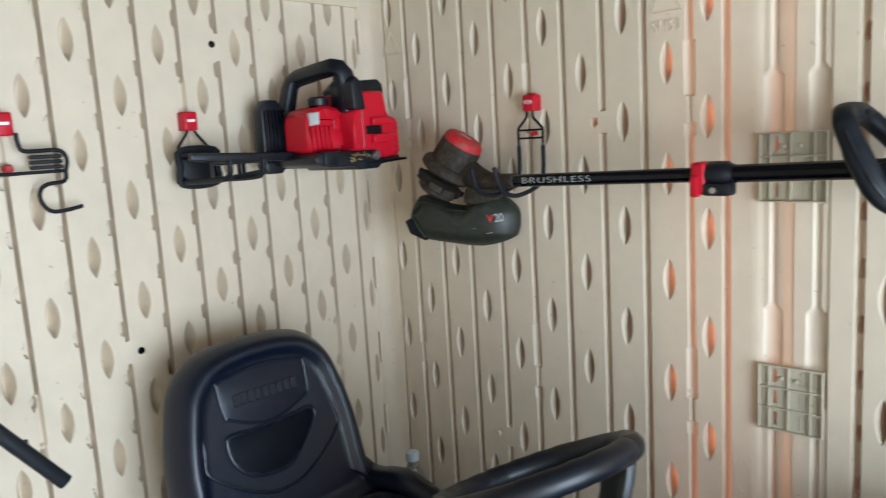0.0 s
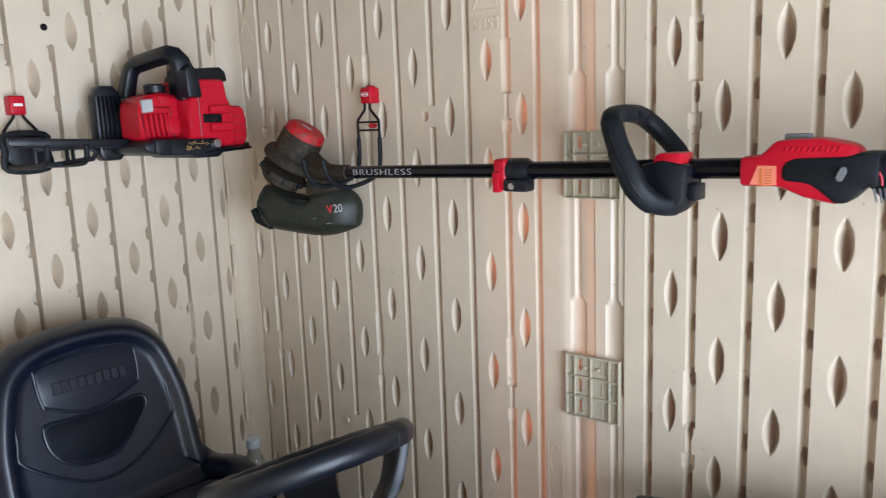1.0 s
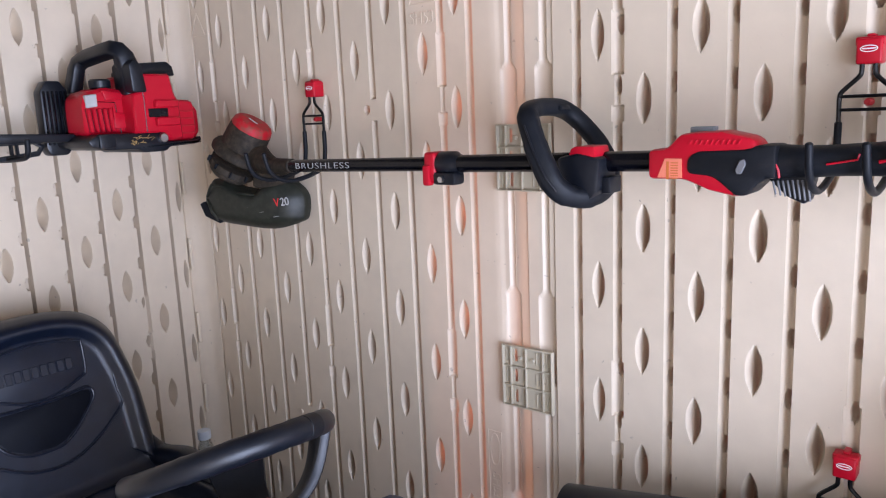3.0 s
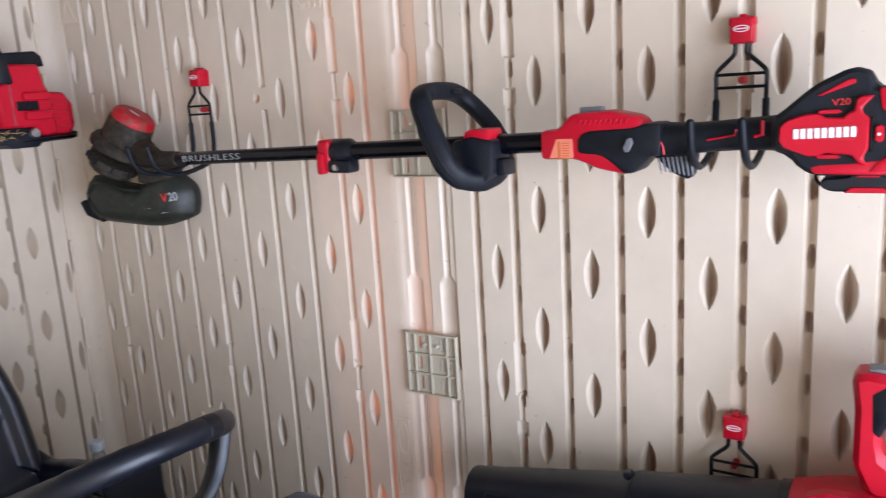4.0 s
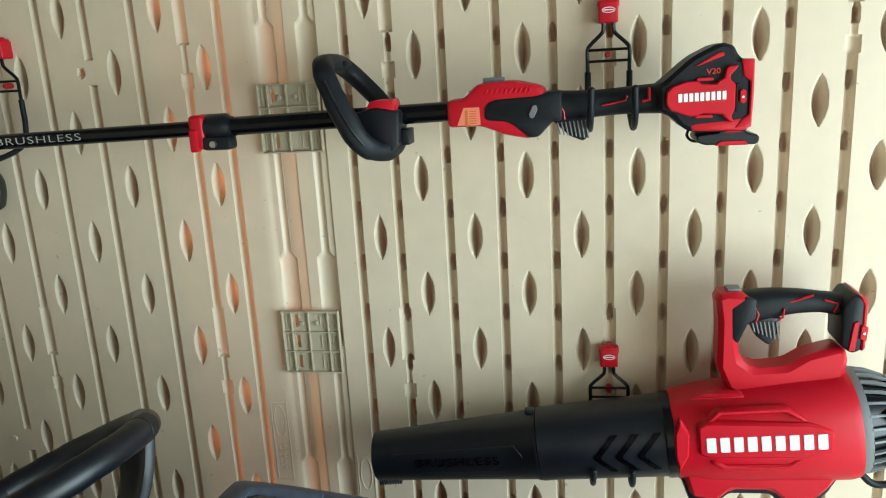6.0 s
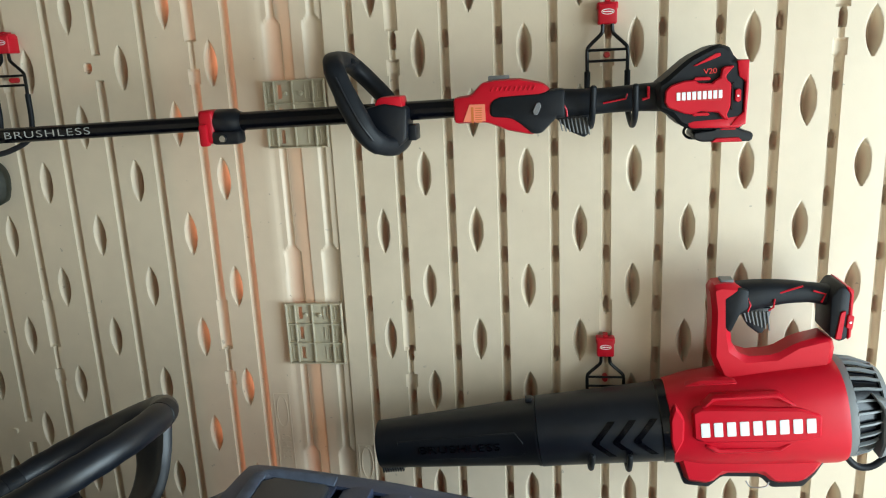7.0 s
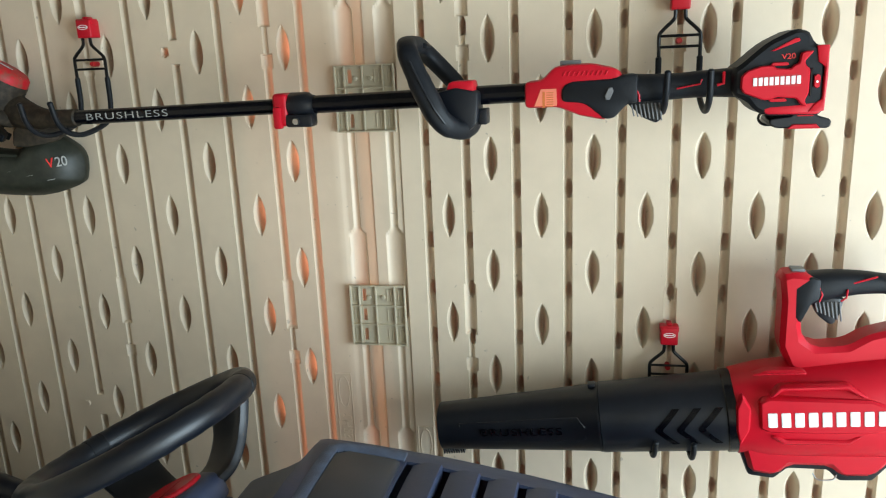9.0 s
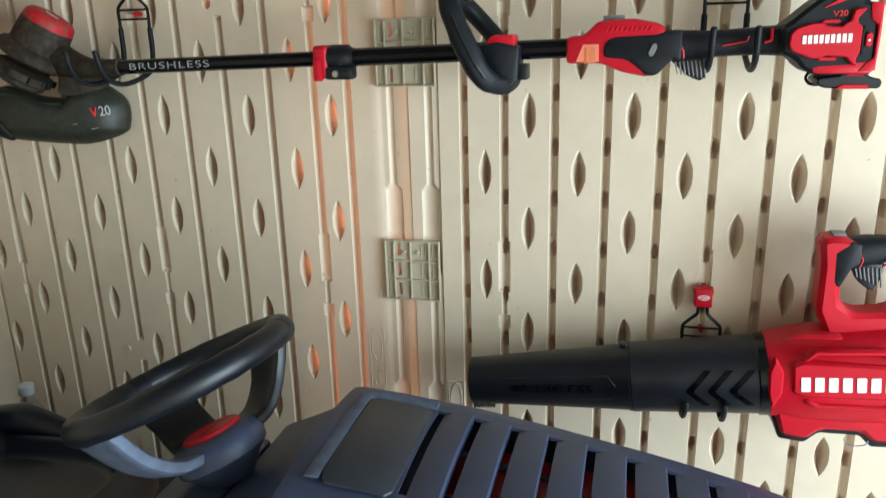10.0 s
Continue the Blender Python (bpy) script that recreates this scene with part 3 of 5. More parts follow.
# rear grip housing
bm = prism([(1.459, 1.3645), (1.487, 1.3660), (1.507, 1.3870), (1.530, 1.3895), (1.566, 1.3905), (1.606, 1.3815), (1.616, 1.372), (1.616, 1.330), (1.590, 1.3002), (1.582, 1.3005), (1.548, 1.3075), (1.513, 1.3220), (1.459, 1.3215)], -0.168, -0.116, 0.007, 2)
house = part("grip_housing", bm, RED, trimmer, "red plastic grip housing")
bm = prism([(1.518, 1.335), (1.519, 1.350), (1.525, 1.3585), (1.537, 1.3630), (1.602, 1.3655), (1.617, 1.371), (1.640, 1.371), (1.640, 1.325), (1.627, 1.3265), (1.616, 1.316), (1.603, 1.3020), (1.588, 1.3010), (1.562, 1.3225), (1.552, 1.3275), (1.523, 1.3300)], -0.1715, -0.113, 0.005, 2)
part("grip_cover", bm, RUBBER, trimmer, "black rubber side cover")
bm = sweep(smooth_path([(1.62, -0.140, 1.348), (1.68, -0.1415, 1.348), (1.74, -0.1425, 1.351), (1.79, -0.143, 1.352)], 5), [(0.025, 0.0235), (0.0225, 0.0215), (0.0215, 0.0205), (0.023, 0.0215), (0.026, 0.0235)], 20, 2.3)
grip = part("rear_grip", bm, RUBBER, trimmer, "black rubber rear grip with red lines")
for k in range(10):
    x = 1.520 + 0.0075 * k
    part("ridge", prism([(x, 1.3715), (x + 0.003, 1.3715), (x + 0.0065, 1.3785), (x + 0.0035, 1.3785)], -0.1695, -0.166, 0.0006, 1), RED, house)
bm = sweep([(1.633, -0.1655, 1.3685), (1.636, -0.1672, 1.350), (1.642, -0.1668, 1.338), (1.643, -0.1650, 1.3275)], 0.0017, 6)
part("red_line", bm, RED, grip)
bm = sweep([(1.700, -0.1660, 1.346), (1.735, -0.1670, 1.352), (1.737, -0.1668, 1.359)], 0.0014, 6)
part("red_line", bm, RED, grip)
bm = sweep([(1.769, -0.1702, 1.369), (1.769, -0.1715, 1.352), (1.760, -0.1712, 1.350)], 0.0026, 6)
part("red_line", bm, RED, grip)
part("power_button", prism([(1.588, 1.338), (1.594, 1.351), (1.600, 1.352), (1.602, 1.345), (1.596, 1.332), (1.590, 1.332)], -0.175, -0.170, 0.001, 1), TRIGGER, house)
part("lock_slider", box(1.516, 1.550, -0.152, -0.132, 1.3865, 1.3960, 0.002), GREY, house)
part("warning_label", prism([(1.475, 1.3245), (1.486, 1.352), (1.511, 1.352), (1.512, 1.3245)], -0.1689, -0.1679), CREAM, house, "orange and cream warning label")
part("warning_label", box(1.4885, 1.4925, -0.1694, -0.1688, 1.322, 1.348), ORANGE, house)
for k in range(7):
    part("warning_label", box(1.495, 1.506, -0.1694, -0.1688, 1.323 + 0.0037 * k, 1.3245 + 0.0037 * k), ORANGE, house)
bm = prism([(1.622, 1.326), (1.684, 1.329), (1.679, 1.297), (1.671, 1.291), (1.650, 1.300)], -0.150, -0.130, 0.003, 2)
trig = part("trigger", bm, BLACK, trimmer, "grey ribbed trigger")
for k in range(8):
    x = 1.630 + 0.0062 * k
    part("rib", prism([(x, 1.322 + 0.0003 * k), (x + 0.0026, 1.322 + 0.0003 * k), (x + 0.007, 1.303 - 0.0011 * k), (x + 0.0045, 1.303 - 0.0011 * k)], -0.1525, -0.149, 0.0008, 1), TRIGGER, trig)
# motor and battery end
nearer = lambda pts: [(1.616 + (x - 1.616) * 0.974, 1.414 + (z - 1.414) * 0.974) for x, z in pts]
bm = prism([(1.780, 1.372), (1.791, 1.379), (1.815, 1.400), (1.830, 1.412), (1.865, 1.4285), (1.878, 1.4285), (1.891, 1.419), (1.892, 1.406), (1.911, 1.403), (1.912, 1.301), (1.832, 1.301), (1.815, 1.309), (1.802, 1.325), (1.782, 1.333)], -0.186, -0.098, 0.006, 1)
motor = part("motor_housing", bm, RUBBER, trimmer, "black and red motor housing")
bm = prism([(1.791, 1.345), (1.792, 1.362), (1.800, 1.370), (1.820, 1.3765), (1.835, 1.377), (1.841, 1.372), (1.861, 1.371), (1.865, 1.376), (1.872, 1.379), (1.874, 1.393), (1.880, 1.396), (1.892, 1.396), (1.880, 1.382), (1.881, 1.376), (1.888, 1.370), (1.888, 1.335), (1.883, 1.323), (1.888, 1.315), (1.880, 1.316), (1.871, 1.327), (1.843, 1.330), (1.835, 1.326), (1.824, 1.326), (1.797, 1.336)], -0.1945, -0.180, 0.0018, 1)
part("motor_cover", bm, RED, motor, "red motor cover")
bm = prism([(1.8965, 1.4035), (1.9140, 1.4045), (1.9150, 1.3600), (1.9130, 1.3070), (1.8900, 1.3060), (1.9000, 1.3190), (1.9090, 1.3260), (1.9100, 1.3720), (1.9000, 1.3800)], -0.1885, -0.098, 0.0018, 2)
part("battery_base", prism([(1.8240, 1.3120), (1.8360, 1.3160), (1.8720, 1.3180), (1.9040, 1.3220), (1.9100, 1.3060), (1.9040, 1.3020), (1.8320, 1.3035)], -0.1862, -0.100, 0.0025, 2), RED, motor)
part("battery_base", bm, RED, motor, "red battery mount")
for zz in (1.3760, 1.3225):
    part("cover_facet", prism([(1.8330, zz + 0.0015), (1.8360, zz + 0.0050), (1.8560, zz + 0.0050), (1.8590, zz + 0.0015), (1.8560, zz), (1.8360, zz)], -0.1905, -0.182, 0.0008, 1), RED, motor)
part("name_plate", prism([(1.8080, 1.3460), (1.8080, 1.3610), (1.8740, 1.3640), (1.8740, 1.3450)], -0.1949, -0.190, 0.0006, 1), RED_DEEP, motor)
part("vent_slot", prism([(1.8890, 1.330), (1.8930, 1.330), (1.8930, 1.372), (1.8890, 1.370)], -0.1905, -0.188, 0.001, 1), TUBE_BLACK, motor)
part("latch", prism(nearer([(1.902, 1.342), (1.907, 1.339), (1.911, 1.342), (1.911, 1.358), (1.907, 1.361), (1.902, 1.358)]), -0.1925, -0.188, 0.001, 1), RED, motor)
part("latch", lathe([(0, 0.0018), (0.0012, 0.0015)], 10, "y"), WHITE, motor, "", pose(1.8988, -0.1937, 1.3510))
bm = prism([(1.8315, 1.3975), (1.8375, 1.3980), (1.8725, 1.4110), (1.8715, 1.4155), (1.8655, 1.4155)], -0.1880, -0.180, 0.0008, 1)
part("red_line", bm, RED, motor)
bars(9, 0.0056, 0.0122, 0.0021, WHITE, motor, Matrix.Translation((1.8415, -0.1947, 1.3540)) @ pose(0, 0, 0, 0, -1.5, 0) @ FRONT, 0.0010, "marking", "white bars of maker's lettering")
words("V20", 0.0112, REDPRINT, motor, Matrix.Translation((1.858, -0.1868, 1.3890)) @ pose(0, 0, 0, 0, -3, 0) @ FRONT, 0.0005, "lettering", 1.1)
bm = prism([(1.838, 1.296), (1.868, 1.300), (1.880, 1.308), (1.897, 1.308), (1.912, 1.297), (1.926, 1.294), (1.928, 1.286), (1.924, 1.280), (1.850, 1.281), (1.838, 1.286)], -0.178, -0.108, 0.0025, 1)
batt = part("battery_foot", bm, BLACK, trimmer, "black foot bar with red strip")
part("foot_strip", prism([(1.864, 1.2800), (1.872, 1.2868), (1.906, 1.2868), (1.912, 1.2800)], -0.1805, -0.110, 0.001, 1), RED, batt)
part("foot_strip", prism([(1.876, 1.2990), (1.882, 1.3045), (1.895, 1.3045), (1.902, 1.2990)], -0.1800, -0.110, 0.001, 1), RED, batt)
bm = sweep(smooth_path([(1.858, -0.14, 1.284), (1.838, -0.14, 1.284), (1.829, -0.14, 1.293), (1.834, -0.14, 1.303), (1.848, -0.14, 1.302)], 5), 0.0022, 8)
part("hang_loop", bm, WIRE, trimmer, "black wire loop")

# trimmer head
E1 = Vector((-0.924, -0.383, 0))
HEAD = Matrix(((E1.x, 0.383, 0, 0.516), (E1.y, -0.924, 0, -0.0376), (0, 0, 1, 1.318), (0, 0, 0, 1))) @ Matrix.Diagonal((1.03, 1.03, 1.03, 1))  # s, towards the room, up
hp = lambda px, py, out=0.0: Vector(((636 - px) * 0.00146, out, 0.012 - (py - 295) * 0.00134))


def head_part(name, bm, mat, label="", parent=None, angle=38):
    bm.transform(HEAD)
    return part(name, bm, mat, parent or trimmer, label, None, angle)


def domed(outline, centre, high, low, power=4.0, rings=10):
    """A closed shell: a rounded outline that swells towards the room."""
    b2 = bmesh.new()
    first, prev, n = b2.verts.new((centre[0], high, centre[1])), None, len(outline)
    for k in range(1, rings + 1):
        f = math.sin(k / rings * math.pi / 2)
        ring = [b2.verts.new((centre[0] + (x - centre[0]) * f, high * (1 - f ** power), centre[1] + (z - centre[1]) * f)) for x, z in outline]
        for i in range(n):
            j = (i + 1) % n
            b2.faces.new((first, ring[i], ring[j]) if prev is None else (prev[i], ring[i], ring[j], prev[j]))
        prev = ring
    rear = [b2.verts.new((x, low, z)) for x, z in outline]
    for i in range(n):
        j = (i + 1) % n
        b2.faces.new((prev[i], rear[i], rear[j], prev[j]))
    b2.faces.new(rear)
    return b2


outline = [(p.x, p.y) for p in smooth_path([(x, z, 0) for x, z in ((0.262, -0.074), (0.240, -0.034), (0.224, -0.0275), (0.192, -0.036), (0.165, -0.0495), (0.115, -0.0560), (0.088, -0.037), (0.044, -0.029), (0.018, -0.044), (0.000, -0.062), (-0.0060, -0.084), (-0.002, -0.116), (0.012, -0.134), (0.080, -0.1500), (0.170, -0.141), (0.226, -0.131), (0.258, -0.112))], 3, True)]
guard = head_part("guard", domed(outline, (0.118, -0.096), 0.036, -0.030), GUARD, "dusty dark grey debris guard", None, 50)
bm = sweep(smooth_path([(0.252, 0.010, -0.070), (0.234, 0.018, -0.044), (0.222, 0.021, -0.0405), (0.192, 0.023, -0.047), (0.165, 0.024, -0.0585), (0.112, 0.025, -0.0650)], 4), 0.0030, 8, side=(0, 0, 1))
head_part("rim", bm, GUARD, "", guard)
bm = sweep(smooth_path([(0.250, 0.012, -0.076), (0.236, 0.024, -0.098), (0.218, 0.024, -0.126)], 4), 0.0024, 8, side=(0, 0, 1))
head_part("rim", bm, GUARD, "", guard)
bm = prism([(0.274, -0.088), (0.262, -0.082), (0.214, -0.128), (0.222, -0.136), (0.262, -0.118)], -0.012, 0.012, 0.002, 1)
head_part("line_cutter", bm, RUBBER, "black cutter flap", guard)
bm = prism([(0.118, -0.048), (0.112, -0.012), (0.070, 0.010), (0.040, 0.006), (0.020, -0.020), (0.030, -0.040), (0.080, -0.052)], -0.020, 0.026, 0.008, 2)
head_part("guard_neck", bm, DUSTY, "", guard)
for w in range(3):
    bm = sweep([(0.140 - 0.040 * w, 0.0352, -0.096 - 0.010 * w), (0.126 - 0.040 * w, 0.0355, -0.094 - 0.010 * w)], 0.0006, 5)
    head_part("scratch", bm, PRINT, "", guard)
m = HEAD @ Matrix.Translation((0.0361, 0.0338, -0.0816)) @ Matrix.Rotation(radians(180), 4, "Z") @ pose(0, 0, 0, 0, -6, 0) @ FRONT
words("V", 0.027, REDPRINT, guard, m @ Matrix.Translation((-0.0145, 0, 0)), 0.0006, "lettering", 0.85, "", 0.0002)
words("20", 0.027, PRINT, guard, m @ Matrix.Translation((0.0065, 0.0, 0)), 0.0006, "lettering", 0.85, "", 0.0002)
ax = (hp(490, 312) - hp(540, 232)).normalized()
tilt = Vector((0, 0, -1)).rotation_difference(ax).to_matrix().to_4x4()


def head_turned(name, centre, profile, mat, label="", parent=None, seg=28):
    b2 = lathe([(-al, r) for al, r in profile], seg, "z")
    b2.transform(Matrix.Translation(centre) @ tilt)
    return head_part(name, b2, mat, label, parent)


cap_at = hp(546, 234, 0.0) + Vector((-0.017, 0, 0.004))
mot = head_turned("head_motor", cap_at, [(0.004, 0.038), (0.012, 0.0495), (0.045, 0.051), (0.075, 0.052), (0.082, 0.046)], DUSTY, "dusty black head motor")
cap = head_turned("cap", cap_at, [(-0.0115, 0.030), (-0.009, 0.039), (-0.002, 0.0465), (0.008, 0.0485), (0.014, 0.0490)], RED_DUSTY, "dusty red motor cap", mot)
for w in (0.4, 1.5, 2.6, 3.9, 5.2):
    bm = box(-0.004, 0.004, -0.003, 0.003, -0.022, 0.008, 0.0015, 1)
    bm.transform(Matrix.Translation(cap_at) @ tilt @ pose(0.039 * math.cos(w), 0.039 * math.sin(w), 0, 0, 0, math.degrees(w)))
    head_part("cap_rib", bm, RED_DEEP, "", cap)
head_turned("skirt", cap_at + ax * 0.062, [(0.0, 0.050), (0.006, 0.062), (0.014, 0.0665), (0.024, 0.066), (0.030, 0.058)], DUSTY, "dusty flared skirt")
spool = head_turned("spool", cap_at + ax * 0.108, [(0.0, 0.046), (0.004, 0.055), (0.018, 0.056), (0.022, 0.048), (0.030, 0.047), (0.036, 0.040), (0.038, 0.020)], DUSTY, "dusty black line spool")
for w in range(9):
    bm = box(-0.006, 0.006, -0.0022, 0.0022, -0.016, -0.002, 0.001, 1)
    bm.transform(Matrix.Translation(cap_at + ax * 0.108) @ tilt @ pose(0.0555 * math.cos(w * 0.7), 0.0555 * math.sin(w * 0.7), 0, 0, 0, math.degrees(w * 0.7)))
    head_part("grip_rib", bm, RUBBER, "", spool)
bm = sweep(smooth_path([(0.405, -0.082, 1.345), (0.455, -0.094, 1.330), (0.510, -0.108, 1.324), (0.580, -0.1145, 1.3245)], 5), [(0.034, 0.036), (0.026, 0.028), (0.0185, 0.0185), (0.0165, 0.0165)], 18, side=(0, 1, 0))
part("neck", bm, DUSTY, trimmer, "dusty black neck")
for k in range(6):
    bm = box(-0.0016 + 0.0042 * k - 0.0125, 0.0016 + 0.0042 * k - 0.0125, -0.0025, 0.0025, 0.0, 0.0012)
    bm.transform(Matrix.Translation(cap_at) @ tilt @ pose(0, 0.012, 0.0118, 0, 0, 0))
    head_part("marking", bm, PRINT, "", cap)
# ---- leaf blower ----
blower = thing("leaf_blower", "red and black cordless leaf blower lying in a wall hook", "blower", pose(1.284, -0.112, 0.707, 0, -6.9, 0) @ Matrix.Diagonal((0.978, 1, 1, 1)))
B = lambda x, z: ((x - 1.284) * 0.9928 + (z - 0.707) * 0.1201, -(x - 1.284) * 0.1201 + (z - 0.707) * 0.9928)
BO = lambda pts: [B(*p) for p in pts]
tube = part("nozzle", lathe([(0.012, 0.038), (0.0, 0.041), (0.0, 0.0455), (0.02, 0.0462), (0.20, 0.056), (0.306, 0.0625), (0.309, 0.0645), (0.3135, 0.0645)], 40, "x", None, False), BLACK, blower, "black tapered nozzle")
tube2 = part("tube", lathe([(0.3135, 0.0630), (0.315, 0.0655), (0.34, 0.0655), (0.53, 0.0715), (0.545, 0.0715)], 40, "x", None, False), BLACK, blower, "black blower tube")
part("collar", lathe([(0.535, 0.0725), (0.537, 0.0745), (0.552, 0.0745), (0.556, 0.070)], 40), TUBE_BLACK, blower)
part("bore", lathe([(0.012, 0.038), (0.30, 0.05)], 32, "x", None, False), TUBE_BLACK, tube)
words("BRUSHLESS", 0.021, TUBE_BLACK, tube, Matrix.Translation((0.165, -0.0560, 0.004)) @ pose(0, 0, 0, 0, 0.5, -3.0) @ FRONT, 0.0012, "lettering", 1.35, "raised black lettering", -0.0003, 1.15)
bm = sweep([(0.045, -0.0440, 0.022), (0.18, -0.0505, 0.025), (0.272, -0.0545, 0.027), (0.285, -0.0595, 0.010), (0.285, -0.0595, -0.012), (0.27, -0.0575, -0.018), (0.05, -0.0440, -0.014)], 0.0014, 6, closed=True, side=(0, 1, 0))
part("panel_edge", bm, BLACK, tube)
for k in range(3):
    x = 0.405 + 0.037 * k
    bm = bmesh.new()
    strips = []
    for q in range(15):
        z = 0.036 - 0.066 * q / 14
        lead = abs(z) * (0.95 if z > 0 else 1.0)
        rim = [(x + 0.004 + lead, z), (x + 0.017 + lead, z)]
        strips.append([bm.verts.new((a, -math.sqrt((0.0655 + 0.0316 * (a - 0.34)) ** 2 - c * c) - 0.0012, c)) for a, c in rim])
    for s0, s1 in zip(strips, strips[1:]):
        bm.faces.new((s0[0], s0[1], s1[1], s1[0]))
    bmesh.ops.solidify(bm, geom=bm.faces[:], thickness=0.0012)
    part("chevron", bm, TUBE_BLACK, tube2, "glossy black chevron")
for k in range(9):
    part("nozzle_rib", box(-0.002 + 0.005 * k, 0.001 + 0.005 * k, -0.020, 0.010, -0.052, -0.040, 0.0008, 1), BLACK, tube)
part("latch", box(0.296, 0.310, -0.008, 0.008, 0.060, 0.070, 0.002), BLACK, tube)
# body
prof = [(0.548, 0.068), (0.553, 0.0745), (0.572, 0.078), (0.60, 0.083), (0.66, 0.0865), (0.76, 0.091), (0.83, 0.0925), (0.842, 0.090)]
bm = sweep([(a, 0, 0) for a, r in prof], [(r * 0.93, r * 1.01) for a, r in prof], 48, 2.35, side=(0, 1, 0), round_ends=False)
body = part("body", bm, RED, blower, "red moulded motor body", None, 30)
for pts, y0, y1 in (
    (((1.834, 0.838), (1.850, 0.812), (1.850, 0.772), (1.836, 0.742), (1.828, 0.770), (1.826, 0.810)), -0.078, -0.060),
    (((1.876, 0.838), (1.893, 0.858), (2.000, 0.866), (2.033, 0.844), (2.024, 0.843), (1.998, 0.857), (1.898, 0.850), (1.884, 0.836)), -0.0835, -0.062),
    (((1.884, 0.766), (1.905, 0.752), (2.010, 0.760), (2.032, 0.778), (2.020, 0.777), (2.006, 0.767), (1.908, 0.760), (1.894, 0.768)), -0.0845, -0.062),
):
    part("body_panel", prism(BO(pts), y0, y1, 0.0030, 1), RED, body)
for pts, y0, y1 in (
    (((1.862, 0.826), (1.876, 0.8345), (2.036, 0.8410), (2.072, 0.8300), (2.074, 0.7900), (2.034, 0.7800), (1.884, 0.7700), (1.866, 0.7760)), -0.0800, -0.060),
    (((1.846, 0.872), (1.872, 0.884), (1.930, 0.886), (1.936, 0.880), (1.880, 0.876)), -0.0790, -0.055),
):
    bm = prism(BO(pts), y0, y1, 0.0040, 1)
    for v in bm.verts:
        v.co.y -= (v.co.x - 0.582) * 0.038
    part("body_facet", bm, RED, body)
bars(9, 0.0150, 0.0262, 0.0064, WHITE, body, Matrix.Translation((B(1.970, 0.8040)[0], -0.0842, B(1.970, 0.8040)[1])) @ pose(0, 0, 0, 0, 1.2, -2.2) @ FRONT, 0.0013, "marking", "white bars of maker's lettering")
bm = prism(BO([(1.838, 0.722), (1.856, 0.672), (1.900, 0.668), (1.922, 0.690), (1.988, 0.692), (2.008, 0.672), (2.062, 0.676), (2.082, 0.702), (2.100, 0.735)]), -0.052, 0.052, 0.006, 2)
skid = part("skid", bm, BLACK, blower, "black foot skid under red housing")
bm = prism(BO([(1.840, 0.740), (1.858, 0.682), (1.902, 0.678), (1.924, 0.700), (1.990, 0.702), (2.010, 0.684), (2.060, 0.688), (2.082, 0.712), (2.100, 0.745)]), -0.060, 0.060, 0.008, 1)
part("skid_cover", bm, RED, skid)
part("vent", box(*[v for p in (B(1.868, 0.700),) for v in (p[0], p[0] + 0.014)], -0.0575, -0.054, B(1.868, 0.700)[1], B(1.868, 0.700)[1] + 0.006), TUBE_BLACK, skid)
bm = sweep(smooth_path([(*B(1.964, 0.684), 0)[:1] + (-0.05,) + (B(1.964, 0.684)[1],), (B(1.972, 0.676)[0], -0.056, B(1.972, 0.676)[1]), (B(1.996, 0.678)[0], -0.056, B(1.996, 0.678)[1]), (B(2.004, 0.686)[0], -0.05, B(2.004, 0.686)[1])], 4), 0.0014, 6)
part("wire_loop", bm, STEEL, skid)
# rear intake
grille = part("intake_housing", lathe([(0.838, 0.0885), (0.846, 0.0900), (0.856, 0.0885), (0.858, 0.0800), (0.903, 0.0660), (0.905, 0.0720), (0.915, 0.0650), (0.917, 0.030)], 36, "x", None, True, (0.93, 1.0)), GREY, blower, "grey intake housing with dark slots", None, 25)
part("slot_core", lathe([(0.857, 0.0812), (0.904, 0.0672)], 36, "x", None, False, (0.93, 1.0)), TUBE_BLACK, grille, "dark slots behind the bars")
for k in range(26):
    w = 2 * math.pi * k / 26
    c, d = math.cos(w) * 0.93, math.sin(w)
    part("intake_bar", sweep([(0.855, 0.0862 * c, 0.0862 * d), (0.880, 0.0810 * c, 0.0810 * d), (0.907, 0.0690 * c, 0.0690 * d)], [(0.0022, 0.0034), (0.0022, 0.0034), (0.0022, 0.0030)], 8, 4.0, side=(0, -d, c)), GREY, grille)
shroud = prism([(0.884, 0.046), (0.908, 0.034), (0.917, 0.016), (0.917, -0.036), (0.904, -0.056), (0.884, -0.064), (0.893, -0.040), (0.897, 0.022)], -0.0800, -0.050, 0.003, 1)
part("intake_shroud", shroud, GREY, grille, "grey ridged intake shroud")
for k in range(6):
    part("shroud_ridge", box(0.898, 0.914, -0.0812, -0.076, -0.038 + 0.012 * k, -0.033 + 0.012 * k, 0.001, 1), GREY, grille)
bm = sweep(smooth_path([(0.850, -0.02, -0.085), (0.868, -0.02, -0.108), (0.892, -0.02, -0.112), (0.914, -0.02, -0.098), (0.922, -0.02, -0.080)], 5), 0.0062, 10)
part("hang_hook", bm, RUBBER, blower, "black curved hanging hook")
